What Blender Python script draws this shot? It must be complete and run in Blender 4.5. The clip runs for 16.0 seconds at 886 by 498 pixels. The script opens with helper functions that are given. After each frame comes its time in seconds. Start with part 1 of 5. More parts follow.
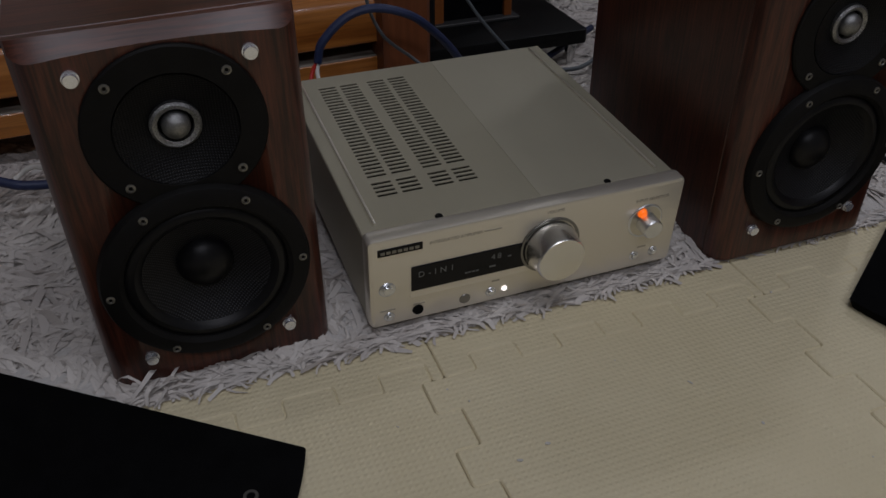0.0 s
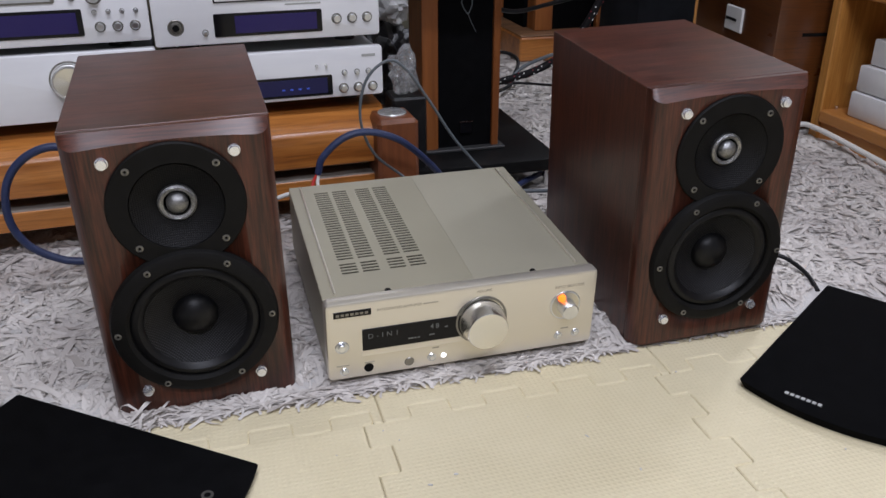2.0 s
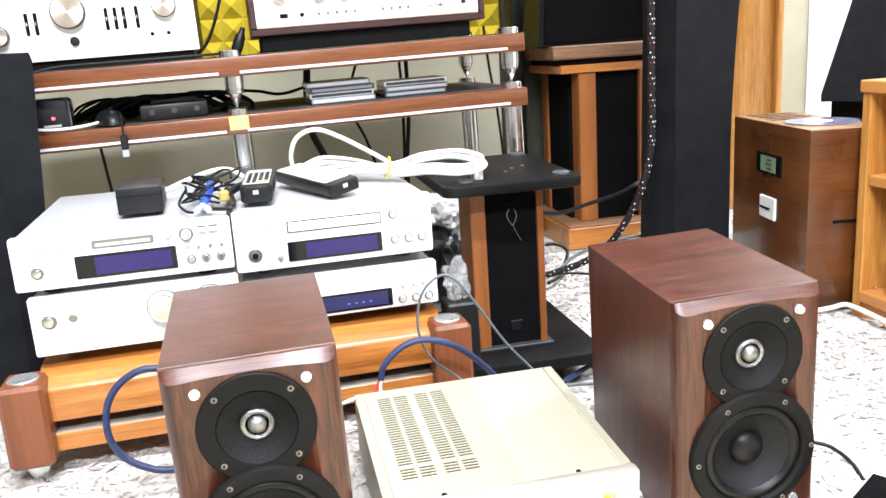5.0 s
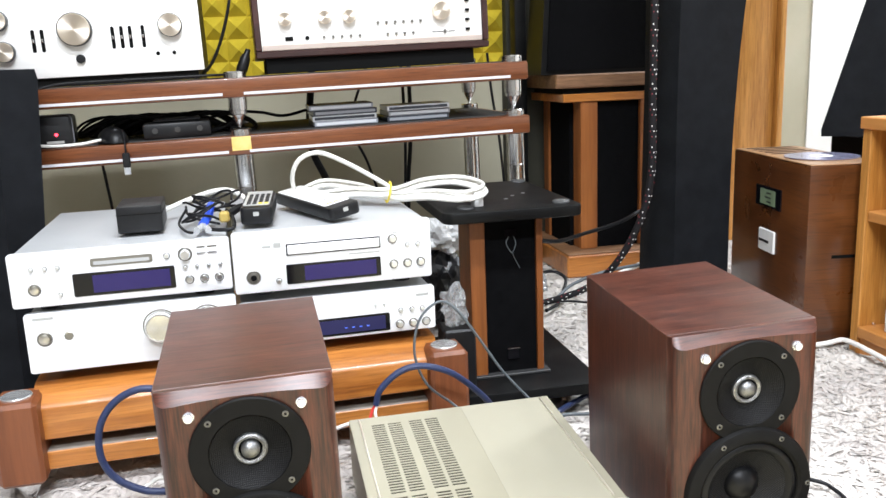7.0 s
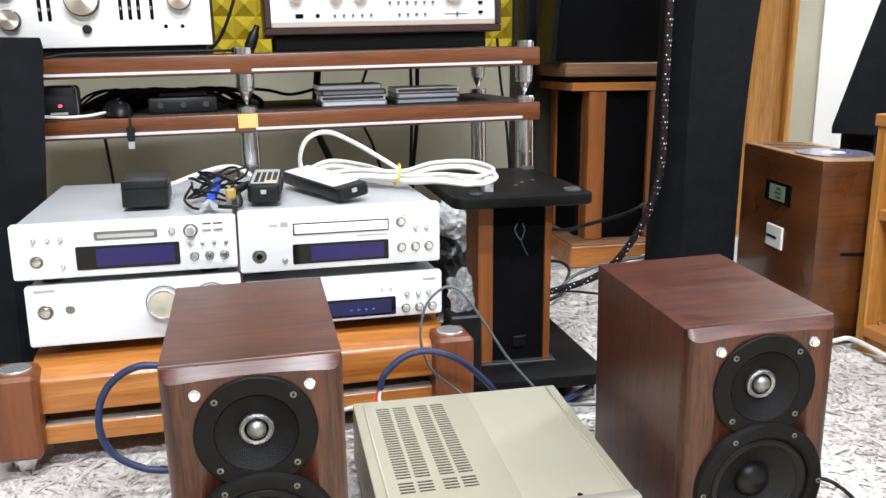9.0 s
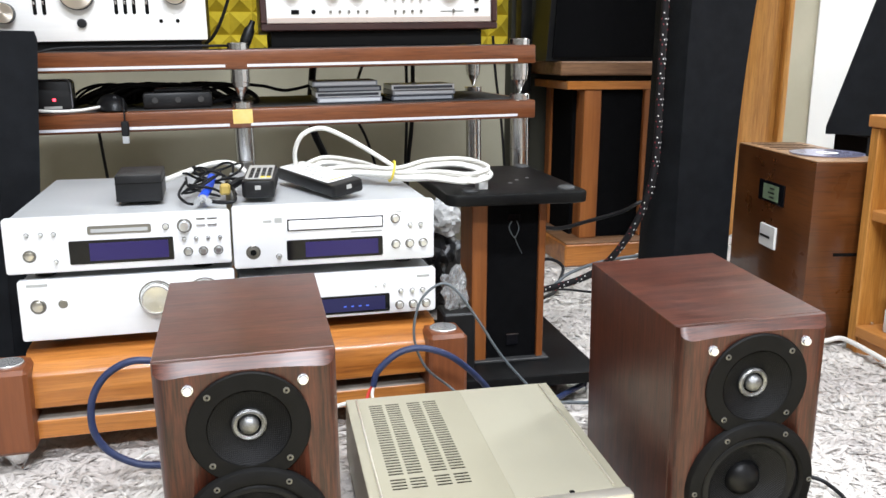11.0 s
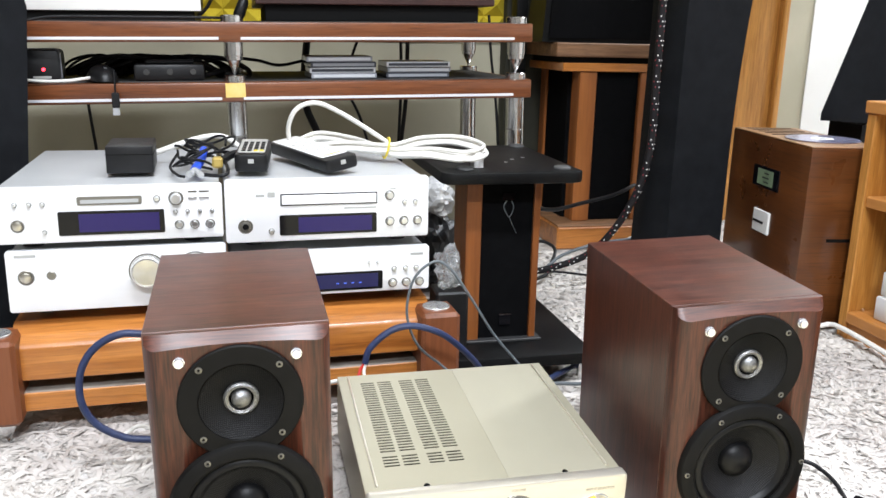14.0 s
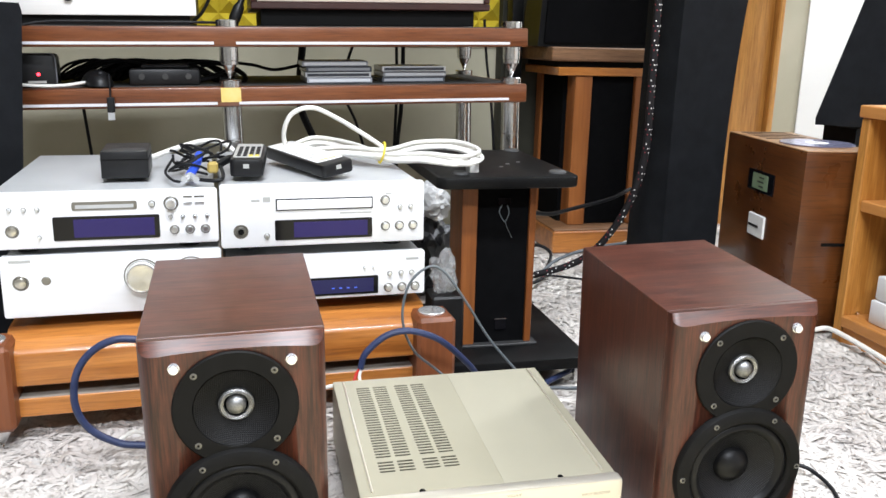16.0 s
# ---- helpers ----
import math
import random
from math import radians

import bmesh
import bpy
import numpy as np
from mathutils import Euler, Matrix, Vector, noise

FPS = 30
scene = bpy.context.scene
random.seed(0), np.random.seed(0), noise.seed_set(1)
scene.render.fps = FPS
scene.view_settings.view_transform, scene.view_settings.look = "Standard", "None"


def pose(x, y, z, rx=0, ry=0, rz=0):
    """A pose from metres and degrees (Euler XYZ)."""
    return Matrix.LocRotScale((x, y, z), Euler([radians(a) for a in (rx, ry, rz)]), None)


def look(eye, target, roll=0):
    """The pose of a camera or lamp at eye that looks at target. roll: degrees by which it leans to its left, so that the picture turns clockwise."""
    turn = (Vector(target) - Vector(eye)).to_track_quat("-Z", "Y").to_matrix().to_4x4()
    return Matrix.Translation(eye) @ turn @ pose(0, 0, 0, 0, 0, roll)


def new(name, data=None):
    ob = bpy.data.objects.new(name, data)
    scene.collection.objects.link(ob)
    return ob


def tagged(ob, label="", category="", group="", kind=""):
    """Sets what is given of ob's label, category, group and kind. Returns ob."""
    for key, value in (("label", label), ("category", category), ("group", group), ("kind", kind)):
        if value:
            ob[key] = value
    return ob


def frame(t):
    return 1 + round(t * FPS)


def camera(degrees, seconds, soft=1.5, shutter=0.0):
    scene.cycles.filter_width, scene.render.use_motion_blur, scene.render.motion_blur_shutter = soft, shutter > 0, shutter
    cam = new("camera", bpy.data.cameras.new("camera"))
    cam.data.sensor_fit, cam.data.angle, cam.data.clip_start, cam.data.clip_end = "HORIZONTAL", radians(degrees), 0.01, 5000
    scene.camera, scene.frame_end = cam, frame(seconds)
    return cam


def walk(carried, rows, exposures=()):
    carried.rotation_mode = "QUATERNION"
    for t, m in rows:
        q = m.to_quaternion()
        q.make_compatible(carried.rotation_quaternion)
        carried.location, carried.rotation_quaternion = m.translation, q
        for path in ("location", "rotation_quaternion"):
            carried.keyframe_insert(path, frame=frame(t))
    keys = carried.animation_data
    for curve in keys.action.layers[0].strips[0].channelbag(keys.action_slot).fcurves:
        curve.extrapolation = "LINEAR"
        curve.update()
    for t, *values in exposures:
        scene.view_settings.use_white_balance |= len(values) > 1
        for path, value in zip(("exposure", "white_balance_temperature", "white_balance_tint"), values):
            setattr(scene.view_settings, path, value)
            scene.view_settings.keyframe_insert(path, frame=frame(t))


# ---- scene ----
cam = camera(55.6, 16.0)
PATH = [
    (0, (-0.011, 0.02, 0.454), (0.561, 1.561, -0.685), -0.1),
    (0.5, (-0.033, -0.019, 0.464), (0.647, 1.537, -0.593), 3.8),
    (1, (-0.034, -0.081, 0.495), (0.553, 1.552, -0.499), 2.6),
    (1.5, (-0.004, -0.139, 0.502), (0.515, 1.589, -0.362), 1.7),
    (2, (0.036, -0.166, 0.484), (0.527, 1.575, -0.37), -0.0),
    (2.5, (0.056, -0.167, 0.487), (0.52, 1.587, -0.355), -1.5),
    (3, (0.065, -0.162, 0.486), (0.513, 1.62, -0.305), -2.7),
    (3.5, (0.025, -0.198, 0.513), (0.459, 1.623, -0.192), -1.8),
    (4, (0.0, -0.231, 0.544), (0.415, 1.635, -0.044), -1.7),
    (4.5, (0.021, -0.239, 0.562), (0.414, 1.654, 0.051), -2.9),
    (5, (0.037, -0.247, 0.562), (0.42, 1.659, 0.089), -3.7),
    (7.3, (0.037, -0.245, 0.568), (0.437, 1.669, 0.148), -1.8),
    (7.5, (0.029, -0.237, 0.561), (0.435, 1.675, 0.135), -1.5),
    (8, (0.025, -0.23, 0.561), (0.427, 1.679, 0.12), -1.1),
    (8.5, (0.022, -0.225, 0.561), (0.422, 1.683, 0.113), -0.7),
    (9, (0.021, -0.226, 0.559), (0.421, 1.681, 0.11), -0.4),
    (11.5, (0.021, -0.227, 0.558), (0.437, 1.674, 0.098), 0.3),
    (12, (0.02, -0.225, 0.553), (0.438, 1.674, 0.083), 0.6),
    (12.5, (0.017, -0.221, 0.55), (0.438, 1.673, 0.067), 1.0),
    (13, (0.015, -0.219, 0.552), (0.44, 1.674, 0.066), 1.2),
    (13.5, (0.017, -0.219, 0.551), (0.45, 1.673, 0.066), 1.2),
    (14, (0.015, -0.217, 0.548), (0.453, 1.671, 0.056), 1.3),
    (14.5, (0.017, -0.216, 0.545), (0.458, 1.669, 0.042), 1.3),
    (15, (0.016, -0.214, 0.544), (0.462, 1.669, 0.037), 1.4),
    (15.5, (0.015, -0.214, 0.549), (0.461, 1.671, 0.049), 1.4),
    (16, (0.016, -0.217, 0.55), (0.463, 1.671, 0.066), 1.3),
]
EXPOSURES = [(0, -2.24, 6500, 21), (0.5, -2.08, 6480, 21), (1, -1.47, 6380, 22), (1.5, -1.15, 6330, 22), (2, -0.68, 6300, 22), (2.5, -0.52, 6280, 22), (3, -0.25, 6400, 23), (3.5, 0.01, 6480, 22), (4, 0.74, 6550, 19), (5, 1.48, 6550, 15), (7.5, 0.75, 6530, 14), (9, 0.68, 6530, 14), (16, 0.70, 6530, 14)]
walk(cam, [(t, look(eye, target, roll)) for t, eye, target, roll in PATH], EXPOSURES)

# ---------------------------------------------------------------- world and lamps
world = bpy.data.worlds.new("world")
scene.world = world
world.use_nodes = True
world.node_tree.nodes["Background"].inputs[0].default_value = (0.8, 0.86, 1.0, 1)
world.node_tree.nodes["Background"].inputs[1].default_value = 0.05


def tube_lamp(x, y, z, sx, sy, power, colour):
    data = bpy.data.lights.new("ceiling_tube_light", "AREA")
    data.shape, data.size, data.size_y, data.energy, data.color = "RECTANGLE", sx, sy, power, colour
    ob = new("ceiling_tube_light", data)
    ob.matrix_basis = pose(x, y, z)
    return ob


# tubes assumed out of view; the last one added to brighten the right wall
LAMPS = [(0.20, -0.20, 1.25, 0.16, 54), (1.55, -0.60, 0.16, 1.25, 10), (-0.15, -1.75, 1.25, 0.16, 84), (2.45, 1.95, 0.7, 0.16, 44)]
for lx, ly, lsx, lsy, lp in LAMPS:
    tube_lamp(lx, ly, 2.52, lsx, lsy, lp, (0.85, 0.93, 1.0))


# ---------------------------------------------------------------- materials
def mat(name, colour, rough=0.5, metal=0.0, spec=0.5, coat=0.0):
    m = bpy.data.materials.new(name)
    m.use_nodes = True
    b = m.node_tree.nodes["Principled BSDF"]
    b.inputs["Base Color"].default_value = (*colour, 1)
    b.inputs["Roughness"].default_value = rough
    b.inputs["Metallic"].default_value = metal
    b.inputs["Specular IOR Level"].default_value = spec
    b.inputs["Coat Weight"].default_value = coat
    return m


def nodes_of(m):
    return m.node_tree, m.node_tree.nodes, m.node_tree.nodes["Principled BSDF"]


def ramp_node(nt, stops):
    r = nt.nodes.new("ShaderNodeValToRGB")
    while len(r.color_ramp.elements) < len(stops):
        r.color_ramp.elements.new(0.5)
    for e, (p, c) in zip(r.color_ramp.elements, stops):
        e.position, e.color = p, (*c, 1)
    return r


def coords(nt, scale, random_shift=False):
    tc = nt.nodes.new("ShaderNodeTexCoord")
    mp = nt.nodes.new("ShaderNodeMapping")
    mp.inputs["Scale"].default_value = scale
    nt.links.new(tc.outputs["Object"], mp.inputs["Vector"])
    if random_shift:
        oi = nt.nodes.new("ShaderNodeObjectInfo")
        mul = nt.nodes.new("ShaderNodeMath")
        mul.operation = "MULTIPLY"
        mul.inputs[1].default_value = 7.0
        nt.links.new(oi.outputs["Random"], mul.inputs[0])
        nt.links.new(mul.outputs[0], mp.inputs["Location"])
    return mp


def noise_node(nt, vec, scale, detail=4.0, rough=0.55, dist=0.0):
    n = nt.nodes.new("ShaderNodeTexNoise")
    n.inputs["Scale"].default_value, n.inputs["Detail"].default_value = scale, detail
    n.inputs["Roughness"].default_value, n.inputs["Distortion"].default_value = rough, dist
    nt.links.new(vec.outputs[0], n.inputs["Vector"])
    return n


def bump(nt, src, b, strength, dist=0.001):
    bp = nt.nodes.new("ShaderNodeBump")
    bp.inputs["Strength"].default_value, bp.inputs["Distance"].default_value = strength, dist
    nt.links.new(src, bp.inputs["Height"])
    nt.links.new(bp.outputs[0], b.inputs["Normal"])


def wood(name, dark, light, grain="z", size=1.0, rough=0.4, coat=0.0, streak=0.5, hard=0.14, pores=0.0):
    """Wood with long grain along one axis: broad figure, fine pores and a little gloss variation."""
    m = mat(name, light, rough, coat=coat)
    nt, nd, b = nodes_of(m)
    k = {"xy": (0.07, 0.07, 1), "x": (0.06, 1, 1), "y": (1, 0.06, 1), "z": (1, 1, 0.06)}[grain]
    mp = coords(nt, k, True)
    broad = noise_node(nt, mp, 38 * size, 3, 0.5, 0.6)
    fine = noise_node(nt, mp, 260 * size, 5, 0.65)
    mix = nd.new("ShaderNodeMix")
    mix.data_type = "FLOAT"
    mix.inputs[0].default_value = streak
    nt.links.new(broad.outputs["Fac"], mix.inputs[2])
    nt.links.new(fine.outputs["Fac"], mix.inputs[3])
    mid = tuple((a + c) / 2 for a, c in zip(dark, light))
    r = ramp_node(nt, [(0.5 - hard, dark), (0.5, mid), (0.5 + hard, light)])
    nt.links.new(mix.outputs[0], r.inputs[0])
    out = r.outputs[0]
    if pores:
        # short dark pore lines along the grain
        pk = {"xy": (0.045, 0.045, 1), "x": (0.045, 1, 1), "y": (1, 0.045, 1), "z": (1, 1, 0.045)}[grain]
        pn = noise_node(nt, coords(nt, pk, True), 420, 2, 0.5)
        pr = ramp_node(nt, [(0.36, (1 - pores,) * 3), (0.45, (1, 1, 1))])
        nt.links.new(pn.outputs["Fac"], pr.inputs[0])
        mm = nd.new("ShaderNodeMix")
        mm.data_type, mm.blend_type = "RGBA", "MULTIPLY"
        mm.inputs[0].default_value = 1.0
        nt.links.new(out, mm.inputs[6])
        nt.links.new(pr.outputs[0], mm.inputs[7])
        out = mm.outputs[2]
    nt.links.new(out, b.inputs["Base Color"])
    wide = noise_node(nt, coords(nt, (1, 1, 1)), 14, 3)
    rr = nd.new("ShaderNodeMapRange")
    rr.inputs[3].default_value, rr.inputs[4].default_value = rough - 0.08, rough + 0.12
    nt.links.new(wide.outputs["Fac"], rr.inputs[0])
    nt.links.new(rr.outputs[0], b.inputs["Roughness"])
    bump(nt, fine.outputs["Fac"], b, 0.12, 0.0006)
    return m


def mottled(name, c1, c2, scale, rough=0.6, metal=0.0, relief=0.15, relief_scale=400, dist=0.0006, spec=0.5, stretch=(1, 1, 1)):
    m = mat(name, c1, rough, metal, spec)
    nt, nd, b = nodes_of(m)
    mp = coords(nt, stretch)
    n = noise_node(nt, mp, scale, 5, 0.6)
    r = ramp_node(nt, [(0.35, c1), (0.65, c2)])
    nt.links.new(n.outputs["Fac"], r.inputs[0])
    nt.links.new(r.outputs[0], b.inputs["Base Color"])
    f = noise_node(nt, mp, relief_scale, 3, 0.6)
    bump(nt, f.outputs["Fac"], b, relief, dist)
    rr = nd.new("ShaderNodeMapRange")
    rr.inputs[3].default_value, rr.inputs[4].default_value = max(0.02, rough - 0.07), rough + 0.07
    nt.links.new(n.outputs["Fac"], rr.inputs[0])
    nt.links.new(rr.outputs[0], b.inputs["Roughness"])
    return m


def glow(name, colour, strength):
    m = mat(name, colour, 0.4)
    b = m.node_tree.nodes["Principled BSDF"]
    b.inputs["Emission Color"].default_value = (*colour, 1)
    b.inputs["Emission Strength"].default_value = strength
    return m


WALNUT_V = wood("walnut_veneer_upright", (0.024, 0.0062, 0.0035), (0.108, 0.0285, 0.0145), "z", 1.6, 0.34, 0.0, 0.6, 0.118, 0.42)
WALNUT_H = wood("walnut_veneer_across", (0.023, 0.0062, 0.0037), (0.122, 0.0365, 0.0215), "x", 1.9, 0.34, 0.0, 0.62, 0.135, 0.38)
for wm in (WALNUT_V, WALNUT_H):
    wm.node_tree.nodes["Principled BSDF"].inputs["Specular IOR Level"].default_value = 0.55
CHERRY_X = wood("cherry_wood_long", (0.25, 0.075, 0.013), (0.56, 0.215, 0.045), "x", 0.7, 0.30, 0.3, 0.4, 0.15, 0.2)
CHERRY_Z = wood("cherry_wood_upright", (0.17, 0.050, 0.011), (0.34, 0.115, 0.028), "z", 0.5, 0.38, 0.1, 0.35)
BLOCK = wood("reddish_wood_block", (0.135, 0.040, 0.014), (0.245, 0.078, 0.028), "z", 0.6, 0.40, 0.0, 0.4)
MAHOGANY = wood("mahogany_board", (0.100, 0.028, 0.0095), (0.215, 0.070, 0.024), "x", 0.9, 0.30, 0.2, 0.5, 0.15, 0.25)
OLDBOX = wood("old_brown_box_wood", (0.052, 0.0145, 0.0032), (0.150, 0.048, 0.0112), "xy", 0.30, 0.28, 0.3, 0.30, 0.20, 0.3)
PINE_Z = wood("golden_pine_upright", (0.35, 0.135, 0.022), (0.61, 0.285, 0.066), "z", 0.5, 0.42, 0.1, 0.45, 0.11, 0.2)
PINE_Y = wood("golden_pine_long", (0.40, 0.155, 0.032), (0.57, 0.25, 0.07), "y", 0.4, 0.45, 0.05, 0.3)
DULLWOOD = wood("dusty_brown_wood", (0.11, 0.050, 0.020), (0.27, 0.135, 0.062), "x", 0.7, 0.6, 0.0, 0.5, 0.13, 0.3)
TANTOP = wood("sheen_tan_wood", (0.16, 0.075, 0.030), (0.34, 0.185, 0.085), "xy", 0.5, 0.36, 0.1, 0.4, 0.16, 0.2)
DARKCASE = wood("dark_rosewood_case", (0.022, 0.007, 0.006), (0.06, 0.02, 0.016), "x", 0.6, 0.4)
BLACKTOP = mottled("dusty_black_shelf_top", (0.02, 0.02, 0.02), (0.06, 0.057, 0.052), 9, 0.7, 0, 0.2)
BLACKPAINT = mottled("black_satin_paint", (0.0028, 0.0028, 0.0032), (0.0075, 0.0075, 0.0072), 12, 0.45, 0, 0.25, 700, 0.0006, 0.16)
BLACKPLASTIC = mottled("black_plastic", (0.0055, 0.0055, 0.006), (0.010, 0.010, 0.0105), 30, 0.42, 0, 0.15, 900, 0.0006, 0.35)
DRIVERRING = mottled("matt_black_driver_plate", (0.0055, 0.0053, 0.005), (0.0085, 0.008, 0.0078), 40, 0.58, 0, 0.2, 1400, 0.0006, 0.14)
CONE = mottled("woven_black_cone", (0.010, 0.0105, 0.012), (0.017, 0.0175, 0.02), 200, 0.45, 0, 0.3, 1800, 0.0006, 0.28)
def weave(m, scale, strength, light, turn=45):
    """A fine crossed weave on a dark cone."""
    nt, nd, b = nodes_of(m)
    mp = coords(nt, (1, 1, 1))
    mp.inputs["Rotation"].default_value = (0, radians(turn), 0)
    ws = []
    for d in ("X", "Z"):
        wv = nd.new("ShaderNodeTexWave")
        wv.bands_direction = d
        wv.inputs["Scale"].default_value = scale
        nt.links.new(mp.outputs[0], wv.inputs["Vector"])
        ws.append(wv)
    mx = nd.new("ShaderNodeMath")
    mx.operation = "MULTIPLY"
    nt.links.new(ws[0].outputs["Fac"], mx.inputs[0])
    nt.links.new(ws[1].outputs["Fac"], mx.inputs[1])
    r = ramp_node(nt, [(0.15, (0.0015, 0.0015, 0.002)), (0.75, (light, light * 1.03, light * 1.2))])
    nt.links.new(mx.outputs[0], r.inputs[0])
    nt.links.new(r.outputs[0], b.inputs["Base Color"])
    bump(nt, mx.outputs[0], b, strength, 0.0004)


weave(CONE, 165, 0.7, 0.030)
MESHCLOTH = mottled("black_woven_mesh", (0.004, 0.004, 0.005), (0.006, 0.006, 0.0075), 200, 0.5, 0, 0.3, 1800, 0.0006, 0.22)
weave(MESHCLOTH, 175, 0.8, 0.0105, 0)
RUBBER = mat("black_rubber_surround", (0.0048, 0.0048, 0.0056), 0.42, 0, 0.28)
CLOTH = mottled("black_grille_cloth", (0.0018, 0.0018, 0.0021), (0.0036, 0.0036, 0.0041), 60, 0.9, 0, 0.5, 1500, 0.0008, 0.07)
CLOTHGREY = mottled("charcoal_speaker_cloth", (0.0042, 0.0048, 0.0062), (0.0085, 0.0094, 0.0115), 26, 0.85, 0, 0.6, 900, 0.001, 0.16)
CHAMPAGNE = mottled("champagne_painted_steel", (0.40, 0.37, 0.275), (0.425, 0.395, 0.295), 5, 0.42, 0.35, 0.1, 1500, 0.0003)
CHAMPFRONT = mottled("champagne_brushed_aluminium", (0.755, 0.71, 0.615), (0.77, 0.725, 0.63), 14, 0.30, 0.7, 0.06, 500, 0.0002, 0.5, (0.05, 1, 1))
SILVER = mottled("silver_white_aluminium", (0.85, 0.85, 0.86), (0.89, 0.89, 0.895), 60, 0.36, 0.2, 0.1, 700, 0.0003, 0.5, (0.06, 1, 1))
SILVERTOP = mottled("silver_painted_lid", (0.50, 0.51, 0.52), (0.56, 0.57, 0.58), 6, 0.45, 0.35, 0.1, 1200, 0.0003)
VINTAGE = mottled("pale_brushed_panel", (0.82, 0.80, 0.77), (0.88, 0.86, 0.83), 60, 0.42, 0.2, 0.1, 700, 0.0003, 0.5, (0.06, 1, 1))
CHROME = mat("polished_chrome", (0.82, 0.82, 0.82), 0.12, 1.0)
STEEL = mottled("turned_steel", (0.62, 0.62, 0.62), (0.74, 0.74, 0.73), 80, 0.21, 1.0, 0.1, 900, 0.0002, 0.5, (1, 1, 0.05))
KNOBMETAL = mottled("turned_aluminium_knob", (0.76, 0.775, 0.80), (0.84, 0.855, 0.88), 50, 0.30, 1.0, 0.15, 600, 0.0002)
BRASSY = mat("warm_metal_button", (0.66, 0.63, 0.56), 0.28, 1.0)
PEGMETAL = mat("white_nickel_peg", (0.86, 0.87, 0.90), 0.22, 0.75)
LIDSHEEN = mottled("champagne_steel_sheen", (0.46, 0.43, 0.33), (0.485, 0.455, 0.35), 5, 0.38, 0.35, 0.1, 1500, 0.0003)


def turned(name, colour, rough):
    """Lathe-turned metal, whose gloss spreads across the circular tool marks."""
    m = mat(name, colour, rough, 1.0)
    nt, nd, b = nodes_of(m)
    tn = nd.new("ShaderNodeTangent")
    tn.direction_type, tn.axis = "RADIAL", "Y"
    nt.links.new(tn.outputs[0], b.inputs["Tangent"])
    b.inputs["Anisotropic"].default_value = 0.75
    return m


TURNEDSILVER = turned("turned_silver_face", (0.86, 0.85, 0.82), 0.27)
TURNEDGOLD = turned("turned_pale_gold_face", (0.90, 0.80, 0.68), 0.36)
DOMERING = mottled("grey_woven_ring", (0.18, 0.18, 0.18), (0.46, 0.46, 0.46), 900, 0.35, 0.9, 0.5, 2500)
DOME = mottled("silver_tweeter_dome", (0.22, 0.22, 0.22), (0.32, 0.32, 0.32), 900, 0.32, 0.9, 0.5, 2500)
GREYMETAL = mat("grey_screw_metal", (0.25, 0.24, 0.215), 0.35, 0.8)
SCREENBLACK = mat("black_display_window", (0.004, 0.004, 0.0055), 0.14, 0, 0.25)
SCREENBLUE = glow("violet_blue_display", (0.016, 0.009, 0.085), 0.09)
SCREENNAVY = glow("navy_display", (0.010, 0.010, 0.06), 0.12)
SEGMENT = glow("pale_display_segment", (0.13, 0.135, 0.125), 0.03)
SEGBLUE = glow("blue_display_segment", (0.05, 0.10, 0.5), 0.5)
ORANGE = glow("orange_indicator", (1.0, 0.17, 0.008), 3.2)
WHITELED = glow("white_indicator", (1.0, 0.98, 0.9), 6.0)
REDLED = glow("red_indicator", (1.0, 0.03, 0.05), 5.0)
CAPMETAL = mat("polished_metal_cap", (0.70, 0.70, 0.69), 0.27, 0.75)
DARKHOLE = mat("dark_hole", (0.004, 0.004, 0.004), 0.8, 0, 0.12)
STRIPE = mat("pale_inlay_strip", (0.72, 0.70, 0.72), 0.35)
YELLOWPAPER = mottled("yellow_paper", (0.78, 0.52, 0.13), (0.85, 0.62, 0.24), 30, 0.7)
FOAM = mottled("yellow_acoustic_foam", (0.46, 0.345, 0.022), (0.60, 0.46, 0.038), 12, 0.9, 0, 0.5, 600, 0.001, 0.2)
WALL = mottled("cream_plaster", (0.40, 0.375, 0.275), (0.46, 0.43, 0.325), 3, 0.85, 0, 0.2, 90, 0.001, 0.3)
WHITEWALL = mottled("white_wall_paint", (0.80, 0.79, 0.75), (0.84, 0.83, 0.80), 3, 0.8, 0, 0.15, 90, 0.001, 0.3)
# dark colour for the unseen walls, chosen to cut bounced light
DIMWALL = mottled("bounce_cutting_plaster", (0.16, 0.145, 0.125), (0.22, 0.20, 0.175), 3, 0.85, 0, 0.2, 90, 0.001, 0.3)
# ceiling out of view, paled to give brighter reflections
CEIL = mottled("grey_white_ceiling", (0.72, 0.72, 0.70), (0.76, 0.76, 0.74), 3, 0.85, 0, 0.2, 90, 0.001, 0.3)
OLIVE = mottled("dark_olive_wall_shade", (0.022, 0.022, 0.013), (0.034, 0.032, 0.02), 6, 0.8, 0, 0.3)
BLUECABLE = mottled("navy_blue_cable", (0.014, 0.023, 0.070), (0.021, 0.034, 0.095), 90, 0.5, 0, 0.3, 900)
GREYCABLE = mat("grey_cable", (0.10, 0.115, 0.125), 0.45)
WHITECABLE = mat("white_cable", (0.78, 0.76, 0.71), 0.42)
BLACKCABLE = mat("black_cable", (0.008, 0.008, 0.009), 0.5, 0, 0.25)
BRAID = mat("black_braided_sleeve", (0.008, 0.007, 0.008), 0.7, 0, 0.25)
BRAIDRED = mat("red_sleeve_thread", (0.24, 0.02, 0.03), 0.6)
